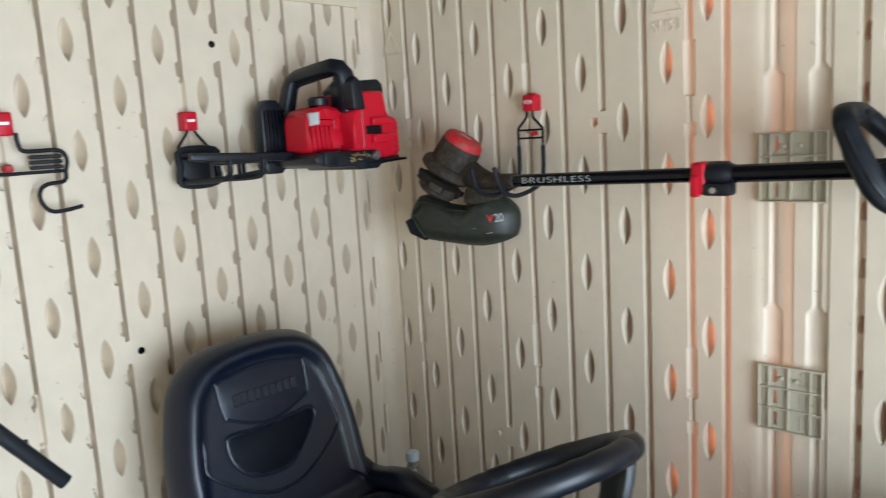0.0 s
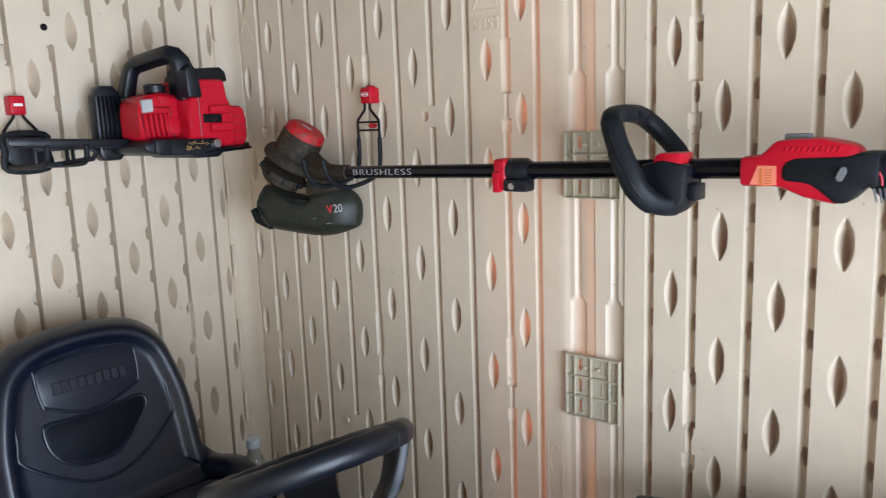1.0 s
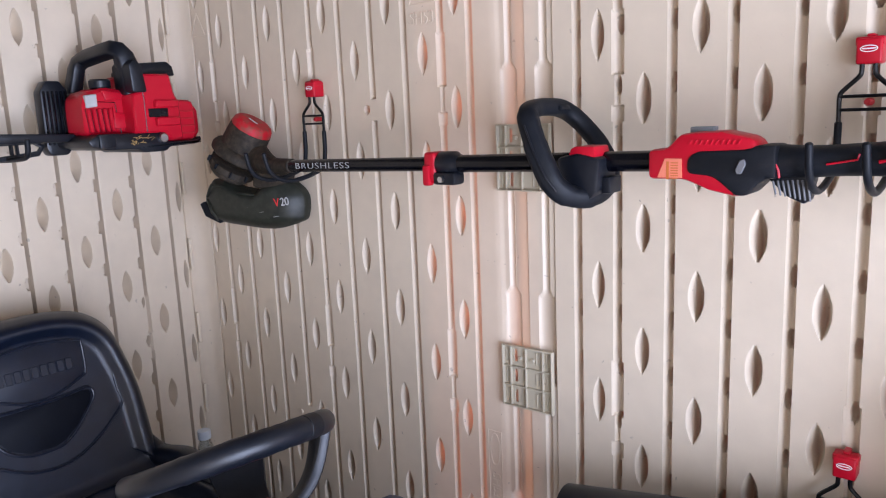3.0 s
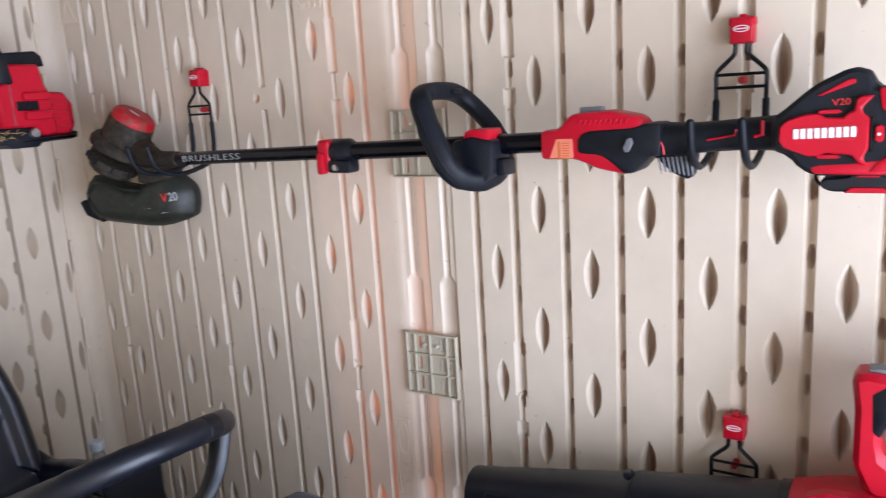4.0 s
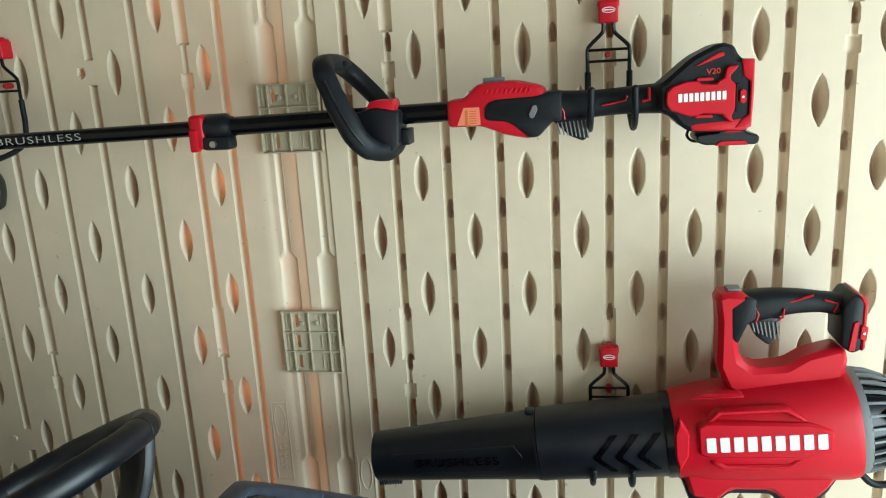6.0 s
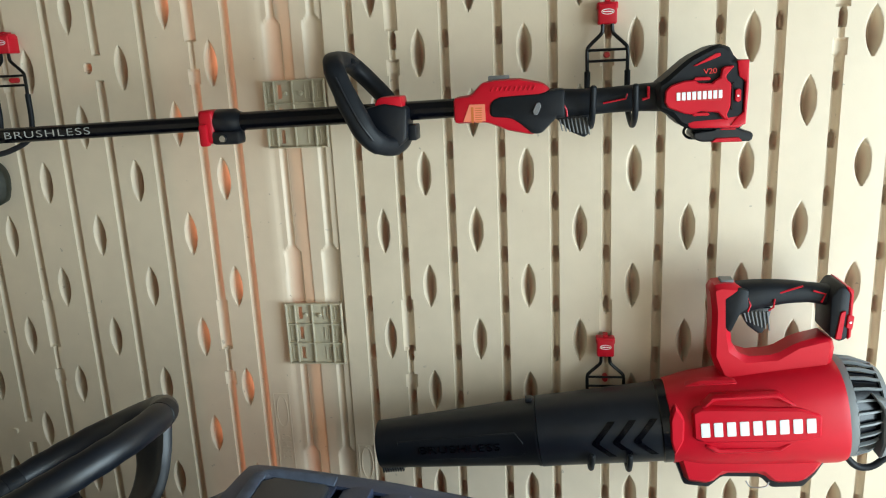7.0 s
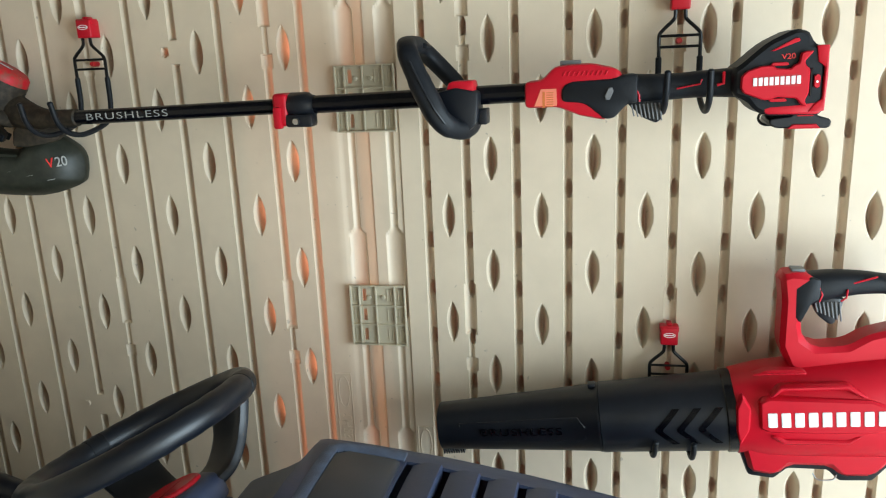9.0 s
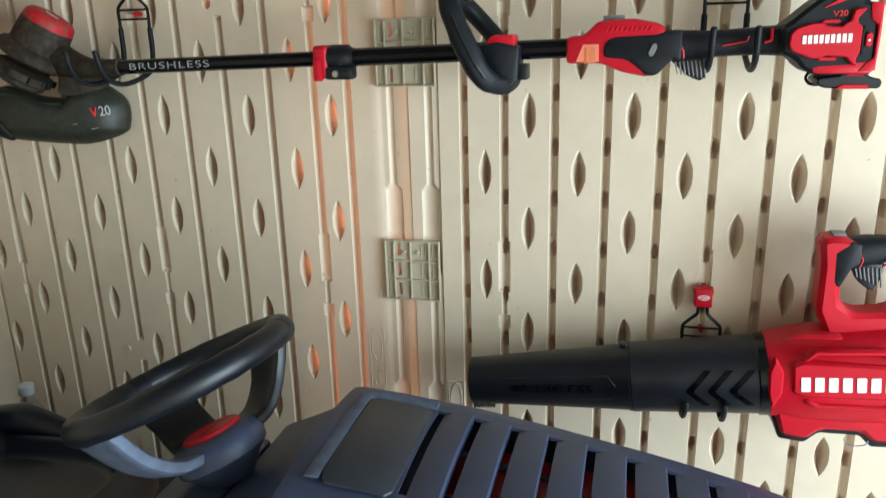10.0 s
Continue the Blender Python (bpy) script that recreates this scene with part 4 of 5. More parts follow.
# handle
B = lambda x, z: ((x - 1.271) * 0.9928 + (z - 0.707) * 0.1201, -(x - 1.284) * 0.1201 + (z - 0.707) * 0.9928)
bm = prism(BO([(1.882, 1.030), (1.900, 1.037), (1.932, 1.034), (1.944, 1.020), (1.921, 0.975), (1.920, 0.945), (1.925, 0.920), (1.947, 0.904), (1.998, 0.909), (2.031, 0.931), (2.084, 0.946), (2.094, 0.930), (2.090, 0.890), (2.033, 0.868), (1.987, 0.850), (1.930, 0.850), (1.905, 0.868), (1.888, 0.905), (1.888, 0.987)]), -0.028, 0.028, 0.0085, 1)
handle = part("handle_frame", bm, RED, blower, "red handle frame")
bm = sweep(smooth_path([(B(*p)[0], 0, B(*p)[1]) for p in ((1.915, 1.000), (1.960, 1.011), (2.010, 1.016), (2.050, 1.015), (2.085, 1.010))], 5), [(0.028, 0.030), (0.027, 0.025), (0.023, 0.020), (0.021, 0.0165), (0.022, 0.018)], 18, 2.5)
grip = part("grip", bm, RUBBER, blower, "black rubber grip with red lines")
part("grip_cheek", prism(BO([(1.906, 1.011), (1.930, 1.030), (1.946, 1.026), (1.946, 0.992), (1.934, 0.985), (1.919, 0.950), (1.908, 0.958)]), -0.0285, 0.0285, 0.003, 2), RUBBER, blower)
for pts in (((1.945, 1.012), (1.950, 1.000), (1.946, 0.988)), ((1.998, 1.020), (2.034, 1.032)), ((2.052, 1.024), (2.072, 1.018), (2.066, 1.004)), ((1.989, 1.010), (1.988, 0.996), (1.980, 0.990))):
    part("red_line", sweep([(B(*p)[0], -0.0258 + 0.0035 * (p[0] > 1.99), B(*p)[1]) for p in pts], 0.0016, 6), RED, grip)
bm = prism(BO([(1.934, 0.992), (1.990, 0.990), (1.984, 0.962), (1.976, 0.944), (1.968, 0.944), (1.950, 0.958)]), -0.013, 0.013, 0.003, 2)
trig = part("trigger", bm, BLACK, blower, "grey ribbed trigger")
for k in range(7):
    x = 1.941 + 0.0065 * k
    part("rib", prism(BO([(x, 0.984), (x + 0.0028, 0.984), (x + 0.008, 0.966 - 0.0026 * k), (x + 0.0052, 0.966 - 0.0026 * k)]), -0.0155, -0.012, 0.0008, 1), TRIGGER, trig)
part("lock_button", prism(BO([(1.902, 1.035), (1.924, 1.035), (1.924, 1.040), (1.902, 1.040)]), -0.012, 0.012, 0.001, 1), GREY, handle)
bm = prism(BO([(2.076, 1.016), (2.088, 1.036), (2.100, 1.036), (2.110, 1.026), (2.107, 0.944), (2.094, 0.938), (2.076, 0.950)]), -0.038, 0.038, 0.006, 2)
batt = part("battery_mount", bm, RUBBER, blower, "black battery mount with red latch")
part("mount_plate", prism(BO([(2.098, 1.037), (2.111, 1.030), (2.112, 0.948), (2.106, 0.943), (2.105, 1.022)]), -0.039, 0.039, 0.002, 1), RED, batt)
part("mount_plate", prism(BO([(2.086, 0.945), (2.096, 0.945), (2.100, 0.995), (2.092, 0.992)]), -0.041, -0.036, 0.001, 1), RED, batt)
part("latch", prism(BO([(2.102, 0.965), (2.112, 0.962), (2.114, 0.985), (2.104, 0.988)]), -0.041, -0.036, 0.001, 1), RED, batt)
part("latch", lathe([(0, 0.0022), (0.0012, 0.0018)], 10, "y"), WHITE, batt, "", pose(B(2.108, 0.975)[0], -0.0422, B(2.108, 0.975)[1]))


# ---- back wall: hooks and chainsaw ----
def back(y, z, x=0.0):
    return pose(x, y, z, 0, 0, 90)


h = thing("wall_hook", "black wire hook with red clip holding the chainsaw bar", "hook", back(-0.580, 1.499), "tool hooks on the shed wall")
clip = part("clip", box(-0.0165, 0.0165, -0.032, 0.002, -0.021, 0.021, 0.004, 3), RED, h, "red plastic clip")
part("mark", box(-0.009, 0.009, -0.0332, -0.0318, -0.002, 0.004), WHITE, clip)
for s in (-1, 1):
    pts = [(s * 0.010, -0.026, -0.014), (s * 0.011, -0.026, -0.026), (s * 0.030, -0.027, -0.050), (s * 0.038, -0.030, -0.062), (s * 0.040, -0.034, -0.075)]
    part("wire", sweep(smooth_path(pts, 4), 0.0034, 8, side=(0, 0, 1)), WIRE, h)
    pts = [(s * 0.040, -0.034, -0.070), (s * 0.041, -0.036, -0.110), (s * 0.041, -0.044, -0.128), (s * 0.041, -0.070, -0.134), (s * 0.040, -0.20, -0.130), (s * 0.040, -0.238, -0.120), (s * 0.040, -0.245, -0.090)]
    part("prong", sweep(smooth_path(pts, 5), 0.006, 10, side=(1, 0, 0)), RUBBER, h)
part("cradle", sweep(smooth_path([(-0.042, -0.045, -0.066), (0.042, -0.045, -0.066), (0.044, -0.045, -0.10), (0.042, -0.045, -0.140), (-0.042, -0.045, -0.140), (-0.044, -0.045, -0.10)], 4, True), 0.0075, 8, 3, closed=True, side=(0, 1, 0)), RUBBER, h, "black rubber cradle")
part("cradle_pad", box(-0.040, 0.040, -0.046, -0.030, -0.138, -0.068, 0.004, 2), BLACK, h)
part("crossbar", sweep([(-0.042, -0.045, -0.082), (0.042, -0.045, -0.082)], 0.004, 8, side=(0, 0, 1)), WIRE, h)

h = thing("wall_hook", "empty black wire hook with red clip", "hook", back(-0.962, 1.503), "tool hooks on the shed wall")
clip = part("clip", box(-0.0165, 0.0165, -0.032, 0.002, -0.022, 0.022, 0.004, 3), RED, h, "red plastic clip")
part("mark", box(-0.009, 0.009, -0.0332, -0.0318, -0.002, 0.004), WHITE, clip)
S = lambda px, py, o=0.04: (-0.863 + (px - 110) * 0.00093 + 0.962, -o, 1.445 - (py - 270) * 0.00114 - 1.503)
part("wire", sweep(smooth_path([S(20, 236), S(22, 254), S(30, 265), S(60, 266), S(96, 266), S(110, 274), S(113, 288), S(108, 302), S(107, 314), S(98, 321), S(70, 323), S(54, 331), S(50, 346), S(58, 362), S(74, 371), S(104, 370), S(133, 366)], 5), 0.0042, 10, side=(0, 1, 0)), RUBBER, h, "black rubber-coated wire")
part("wire", sweep(smooth_path([S(-20, 236), S(-22, 262), S(-30, 285), S(-20, 301), S(20, 302), S(70, 302), S(108, 302)], 5), 0.0036, 10, side=(0, 1, 0)), RUBBER, h)
for k in range(3):
    p0, p1 = S(40, 276 + 9 * k), S(103, 276 + 9 * k)
    part("pad", box(p0[0], p1[0], -0.046, -0.030, p0[2] - 0.004, p0[2] + 0.0035, 0.002, 1), BLACK, h)
part("peg", lathe([(-0.024, 0.007), (-0.02, 0.009), (0.002, 0.009)], 14, "y"), RED_DEEP, h, "", pose(0.002, 0, -0.085))

saw = thing("chainsaw", "red and black cordless chainsaw hanging by its bar", "chainsaw", pose(0, 0, 0, 0, 0, 90))
# local x runs along the wall towards the corner, local -y into the room
bm = prism([(-0.404, 1.485), (-0.394, 1.506), (-0.350, 1.519), (-0.315, 1.512), (-0.270, 1.506), (-0.270, 1.411), (-0.404, 1.411)], -0.226, -0.130, 0.008, 1)
body = part("body", bm, RED, saw, "red plastic chainsaw body")
part("battery_housing", prism([(-0.312, 1.500), (-0.292, 1.506), (-0.288, 1.546), (-0.212, 1.547), (-0.204, 1.500), (-0.194, 1.484), (-0.190, 1.394), (-0.222, 1.390), (-0.234, 1.411), (-0.312, 1.411)], -0.275, -0.110, 0.005, 1), RED, saw, "red battery housing")
part("rear_body", prism([(-0.215, 1.492), (-0.132, 1.486), (-0.124, 1.476), (-0.122, 1.402), (-0.134, 1.388), (-0.215, 1.388)], -0.226, -0.090, 0.005, 1), RED, saw)
part("rear_body", prism([(-0.180, 1.482), (-0.084, 1.478), (-0.073, 1.462), (-0.072, 1.408), (-0.084, 1.390), (-0.180, 1.390)], -0.162, -0.055, 0.008, 2), RED, saw)
for k in range(4):
    part("side_rib", prism([(-0.180, 1.404 + 0.018 * k), (-0.126, 1.404 + 0.018 * k), (-0.126, 1.408 + 0.018 * k), (-0.180, 1.408 + 0.018 * k)], -0.2275, -0.215, 0.0008, 1), RED_DEEP, body)
# flat black sheet on the body, painting the shade between the vent slats
part("vent_gap_shade", prism([(-0.400, 1.470), (-0.338, 1.470), (-0.334, 1.418), (-0.396, 1.418)], -0.2266, -0.220), TUBE_BLACK, body)
for k in range(5):
    x = -0.400 + 0.0125 * k
    part("vent", prism([(x, 1.470), (x + 0.0085, 1.472), (x + 0.0130, 1.416), (x + 0.0045, 1.418)], -0.2345, -0.215, 0.002, 1), RED, body)
for pts in (((-0.372, 1.486), (-0.330, 1.484), (-0.326, 1.452), (-0.322, 1.414)), ((-0.286, 1.506), (-0.284, 1.490), (-0.284, 1.414))):
    part("seam", sweep([(x, -0.2262 - 0.0485 * (x > -0.29), z) for x, z in pts], 0.0011, 6), TUBE_BLACK, body)
part("oil_window", prism([(-0.398, 1.501), (-0.371, 1.504), (-0.371, 1.475), (-0.398, 1.472)], -0.2285, -0.216, 0.002, 1), PRINT, body, "pale oil window")
part("side_panel", prism([(-0.338, 1.478), (-0.330, 1.462), (-0.310, 1.456), (-0.285, 1.456), (-0.285, 1.424), (-0.338, 1.424)], -0.2310, -0.215, 0.003, 2), RED, body)
part("side_panel", prism([(-0.360, 1.512), (-0.318, 1.506), (-0.318, 1.490), (-0.352, 1.488)], -0.2300, -0.215, 0.002, 2), RED, body)
for z0, z1 in ((1.468, 1.486), (1.426, 1.446)):
    part("battery_bay", prism([(-0.262, z0), (-0.204, z0), (-0.200, z1), (-0.262, z1)], -0.2880, -0.262, 0.003, 1), RED, body)
part("battery_bay", box(-0.276, -0.226, -0.2762, -0.262, 1.447, 1.467, 0.001, 1), TUBE_BLACK, body)
part("oil_cap", lathe([(0, 0.020), (0.003, 0.0235), (0.018, 0.024), (0.022, 0.020)], 24, "z"), BLACK, body, "black oil cap", pose(-0.342, -0.190, 1.516))
bm = prism([(-0.440, 1.385), (-0.440, 1.515), (-0.424, 1.540), (-0.392, 1.540), (-0.376, 1.518), (-0.376, 1.385), (-0.390, 1.367), (-0.432, 1.367)], -0.100, -0.060, 0.006, 2)
guard_plate = part("guard", bm, BLACK, saw, "black front hand guard")
for k in range(6):
    part("guard_rib", box(-0.435 + 0.0098 * k, -0.430 + 0.0098 * k, -0.104, -0.096, 1.392, 1.516, 0.001, 1), TUBE_BLACK, guard_plate)
part("guard_mount", prism([(-0.395, 1.390), (-0.392, 1.490), (-0.370, 1.512), (-0.330, 1.512), (-0.330, 1.390)], -0.150, -0.060, 0.008, 2), BLACK, saw)
bm = sweep([(-0.354, -0.075, 1.480), (-0.350, -0.075, 1.520), (-0.340, -0.080, 1.566), (-0.336, -0.086, 1.580), (-0.328, -0.100, 1.590), (-0.322, -0.170, 1.599), (-0.318, -0.222, 1.604), (-0.310, -0.234, 1.600), (-0.303, -0.238, 1.588), (-0.292, -0.236, 1.558), (-0.286, -0.232, 1.505)], [(0.019, 0.017), (0.019, 0.017), (0.018, 0.016), (0.018, 0.016), (0.018, 0.0155), (0.018, 0.0150), (0.018, 0.0155), (0.019, 0.017), (0.021, 0.019), (0.024, 0.022), (0.026, 0.024)], 16, 5.0)
part("top_handle", bm, BLACK, saw, "black arched top handle")
part("rear_box", prism([(-0.285, 1.505), (-0.282, 1.556), (-0.258, 1.574), (-0.190, 1.579), (-0.176, 1.568), (-0.172, 1.545), (-0.240, 1.543), (-0.244, 1.505)], -0.232, -0.130, 0.004, 2), BLACK, saw, "black rear housing")
part("handle_foot", prism([(-0.312, 1.504), (-0.316, 1.566), (-0.300, 1.580), (-0.284, 1.566), (-0.276, 1.504)], -0.282, -0.200, 0.005, 2), BLACK, saw)
part("base", prism([(-0.420, 1.398), (-0.395, 1.413), (-0.236, 1.412), (-0.224, 1.389), (-0.135, 1.386), (-0.135, 1.382), (-0.220, 1.376), (-0.230, 1.366), (-0.290, 1.366), (-0.300, 1.374), (-0.375, 1.376), (-0.410, 1.384)], -0.262, -0.060, 0.005, 2), BLACK, saw, "black base with sprocket cover")
part("base", prism([(-0.225, 1.390), (-0.090, 1.388), (-0.076, 1.396), (-0.074, 1.384), (-0.090, 1.376), (-0.225, 1.370)], -0.170, -0.060, 0.004, 2), BLACK, saw)
part("bar_clamp", box(-0.396, -0.358, -0.268, -0.200, 1.381, 1.413, 0.003, 2), BLACK, saw)
bar = part("guide_bar", prism([(-0.657, 1.428), (-0.310, 1.412), (-0.310, 1.396), (-0.555, 1.401), (-0.646, 1.409), (-0.657, 1.412)], -0.158, -0.144, 0.003, 2), BLACK, saw, "black guide bar in its slotted sheath")
bm = sweep([(-0.597, -0.130, 1.371), (-0.560, -0.130, 1.367), (-0.474, -0.130, 1.376), (-0.464, -0.130, 1.391), (-0.482, -0.130, 1.403), (-0.597, -0.130, 1.403)], 0.0062, 8, 3, closed=True)
part("sheath", bm, BLACK, bar)
for x in (-0.533, -0.521):
    part("sheath_bar", box(x, x + 0.006, -0.135, -0.125, 1.371, 1.403, 0.001, 1), BLACK, bar)
part("sprocket", lathe([(-0.268, 0.010), (-0.265, 0.012), (-0.250, 0.012)], 12, "y"), STEEL, saw, "", pose(-0.238, 0, 1.398))
rng = random.Random(4)
bm = None
for k in range(26):
    x, z = -0.322 + 0.06 * rng.random(), 1.388 + 0.016 * rng.random()
    bm = sweep([(x, -0.263 - 0.004 * rng.random(), z), (x + rng.uniform(-0.012, 0.012), -0.265, z + rng.uniform(-0.006, 0.006))], 0.0007, 4, bm=bm)
part("wood_chips", bm, WOOD, saw, "pale wood chips caught in the cover")

# ---- ride-on mower ----
MID = -0.592
mower = thing("riding_mower", "black ride-on lawn mower with moulded seat and louvred hood", "mower", pose(0, 0, 0))


def dished(outline, depth, rings=28, inner=0.70, dish=0.022, roll=0.050, back_depth=0.022):
    """A padded shell: a rounded outline with a flat hollow middle, a raised roll and a turned-back edge."""
    bm = bmesh.new()
    n = len(outline)
    cx, cz = sum(p[0] for p in outline) / n, sum(p[1] for p in outline) / n
    prev, first = None, bm.verts.new((cx, cz, -dish))
    for k in range(1, rings + 1):
        f = k / rings
        if f < inner:
            d = -dish
        else:
            g = (f - inner) / (1 - inner)
            d = -dish + dish * math.sin(min(1, g / 0.45) * math.pi / 2) ** 2 if g < 0.45 else -roll * (1 - math.cos((g - 0.45) / 0.55 * math.pi / 2))
        ring = [bm.verts.new((cx + (x - cx) * f, cz + (z - cz) * f, d)) for x, z in outline]
        for i in range(n):
            j = (i + 1) % n
            if prev is None:
                bm.faces.new((first, ring[i], ring[j]))
            else:
                bm.faces.new((prev[i], ring[i], ring[j], prev[j]))
        prev = ring
    rear = [bm.verts.new((cx + (x - cx) * 1.0, cz + (z - cz) * 0.995, -roll - back_depth)) for x, z in outline]
    for i in range(n):
        j = (i + 1) % n
        bm.faces.new((prev[i], rear[i], rear[j], prev[j]))
    bm.faces.new(rear)
    return bm


def rounded(points, steps=8):
    return [(p.x, p.y) for p in smooth_path([(x, z, 0) for x, z in points], steps, True)]


half = [(0.0, 0.409), (0.07, 0.405), (0.138, 0.386), (0.188, 0.340), (0.212, 0.270), (0.228, 0.190), (0.233, 0.110), (0.235, 0.040), (0.237, -0.01), (0.235, -0.06)]
outline = rounded(half + [(-x, z) for x, z in half[:0:-1]])
lean = radians(14)
SEAT = Matrix(((0, -math.sin(lean), math.cos(lean), 0.335), (1, 0, 0, MID), (0, math.cos(lean), math.sin(lean), 0.643), (0, 0, 0, 1)))
bm = dished(outline, 0.05)
bm.transform(SEAT)
backrest = part("backrest", bm, VINYL, mower, "black moulded vinyl backrest", None, 60)


def seat_trim(name, pts, out, thick, mat, bevel=0.004, label=""):
    b2 = prism(pts, out, out + thick, bevel, 2)
    b2.transform(SEAT @ Matrix(((1, 0, 0, 0), (0, 0, 1, 0), (0, 1, 0, 0), (0, 0, 0, 1))))
    return part(name, b2, mat, backrest, label)


seat_trim("seat_panel", [(-0.108, 0.318), (-0.098, 0.330), (0.0, 0.342), (0.098, 0.330), (0.108, 0.318), (0.104, 0.258), (0.092, 0.246), (0.030, 0.222), (-0.030, 0.222), (-0.092, 0.246), (-0.104, 0.258)], -0.0238, 0.0040, VINYL, 0.0018)
bm = None
for pts in ([(-0.108, 0.318), (-0.098, 0.330), (0.0, 0.342), (0.098, 0.330), (0.108, 0.318), (0.104, 0.258), (0.092, 0.246), (0.030, 0.222), (-0.030, 0.222), (-0.092, 0.246), (-0.104, 0.258)],
            [(-0.112, 0.205), (-0.100, 0.216), (-0.053, 0.214), (0.029, 0.214), (0.088, 0.220), (0.103, 0.217), (0.109, 0.206), (0.103, 0.186), (0.062, 0.140), (0.030, 0.116), (0.007, 0.110), (-0.046, 0.113), (-0.085, 0.132), (-0.108, 0.165)],
            [(-0.158, 0.300), (-0.140, 0.336), (-0.10, 0.353), (0.0, 0.362), (0.10, 0.352), (0.140, 0.332), (0.158, 0.285), (0.164, 0.200), (0.160, 0.150), (0.052, 0.078), (-0.052, 0.078), (-0.160, 0.150), (-0.164, 0.200)]):
    bm = sweep(smooth_path([(SEAT @ Vector((x, z, -0.0200))) for x, z in pts], 4, True), 0.0034, 8, closed=True, side=(1, 0, 0), bm=bm)
part("seam", bm, VINYL, backrest)
seat_trim("seat_panel", [(-0.108, 0.203), (-0.098, 0.212), (-0.053, 0.210), (0.029, 0.210), (0.088, 0.216), (0.101, 0.213), (0.105, 0.204), (0.099, 0.186), (0.060, 0.143), (0.028, 0.120), (0.007, 0.114), (-0.046, 0.117), (-0.083, 0.135), (-0.104, 0.166)], -0.0235, 0.0022, MATT_VINYL, 0.0014, "matt black lower panel")
bars(9, 0.0145, 0.026, 0.0035, VINYL, backrest, SEAT @ Matrix.Translation((0.0, 0.282, -0.0200)), 0.0028, "marking", "raised bars of maker's lettering")
half = [(0.0, 0.235), (0.10, 0.232), (0.18, 0.205), (0.222, 0.12), (0.236, 0.0), (0.240, -0.10), (0.232, -0.19), (0.15, -0.225)]
outline = rounded(half + [(0.0, -0.23)] + [(-x, z) for x, z in half[:0:-1]])
bm = dished(outline, 0.05, dish=0.03, roll=0.05)
bm.transform(Matrix(((0, 1, 0, 0.545), (1, 0, 0, MID), (0, 0, 1, 0.655), (0, 0, 0, 1))) @ pose(0, 0, 0, 4, 0, 0))
part("seat_cushion", bm, VINYL, mower, "black moulded vinyl seat cushion", None, 60)
for s in (-1, 1):
    pts = [SEAT @ Vector((s * 0.214, 0.065, -0.045)), SEAT @ Vector((s * 0.226, 0.01, -0.010)), Vector((0.42, MID + s * 0.232, 0.660)), Vector((0.54, MID + s * 0.232, 0.640))]
    part("bolster", sweep(smooth_path(pts, 6), [(0.012, 0.010), (0.030, 0.028), (0.034, 0.032), (0.022, 0.022)], 16, side=(0, 1, 0)), VINYL, mower)

# fender deck, chassis and wheels
bm = prism([(-0.02 + 0.07, 0.44), (0.07, 0.475), (0.74, 0.475), (0.80, 0.40), (0.80, 0.36), (0.05, 0.36)], MID - 0.41, MID + 0.41, 0.03, 4)
part("fender", bm, BLACK, mower, "black fender deck")
part("seat_base", box(0.30, 0.72, MID - 0.15, MID + 0.15, 0.46, 0.60, 0.02, 2), BLACK, mower)
part("footplate", box(0.78, 1.30, MID - 0.38, MID + 0.38, 0.26, 0.30, 0.01, 2), BLACK, mower)
part("chassis", box(0.15, 1.95, MID - 0.14, MID + 0.14, 0.24, 0.40, 0.01, 2), BLACK, mower)
for x, y, r, w in ((0.32, 0.34, 0.235, 0.20), (0.32, -0.34, 0.235, 0.20), (1.72, 0.36, 0.18, 0.14), (1.72, -0.36, 0.18, 0.14)):
    tyre = part("wheel", lathe([(-w / 2, r * 0.62), (-w / 2, r * 0.9), (-w * 0.36, r), (w * 0.36, r), (w / 2, r * 0.9), (w / 2, r * 0.62)], 36, "y"), RUBBER, mower, "black tyre on grey rim", pose(x, MID + y, r))
    part("rim", lathe([(-w / 2 - 0.004, r * 0.25), (-w * 0.4, r * 0.6), (w * 0.4, r * 0.6), (w / 2 + 0.004, r * 0.25)], 28, "y"), GREY, tyre)

# steering
WHEEL = Matrix.Translation((0.9673, -0.5961, 0.9218)) @ Matrix.Rotation(-0.072, 4, "X") @ Matrix.Rotation(-0.440, 4, "Y")
ring = []
for k in range(96):
    w = 2 * math.pi * k / 96
    ring.append((0.151 * math.cos(w), 0.151 * math.sin(w), 0))
rads = []
for k in range(96):
    w = math.degrees(2 * math.pi * k / 96)
    bump = 0.0012 * abs(math.sin(k * 0.8)) if 100 < w < 250 or w < 60 or w > 300 else 0.0
    rads.append((0.0185 + bump, 0.0185))
wheel = part("steering_wheel", sweep(ring, rads, 18, closed=True, side=(0, 0, 1)), BLACK, mower, "black plastic steering wheel with red hub cap", WHEEL)
for w0, w1 in ((14, 24), (150, 160)):
    pts = [(0.151 * math.cos(radians(v)), 0.151 * math.sin(radians(v)), 0) for v in np.linspace(w0, w1, 6)]
    part("rim_band", sweep(pts, 0.0194, 18, side=(0, 0, 1)), RUBBER, wheel)
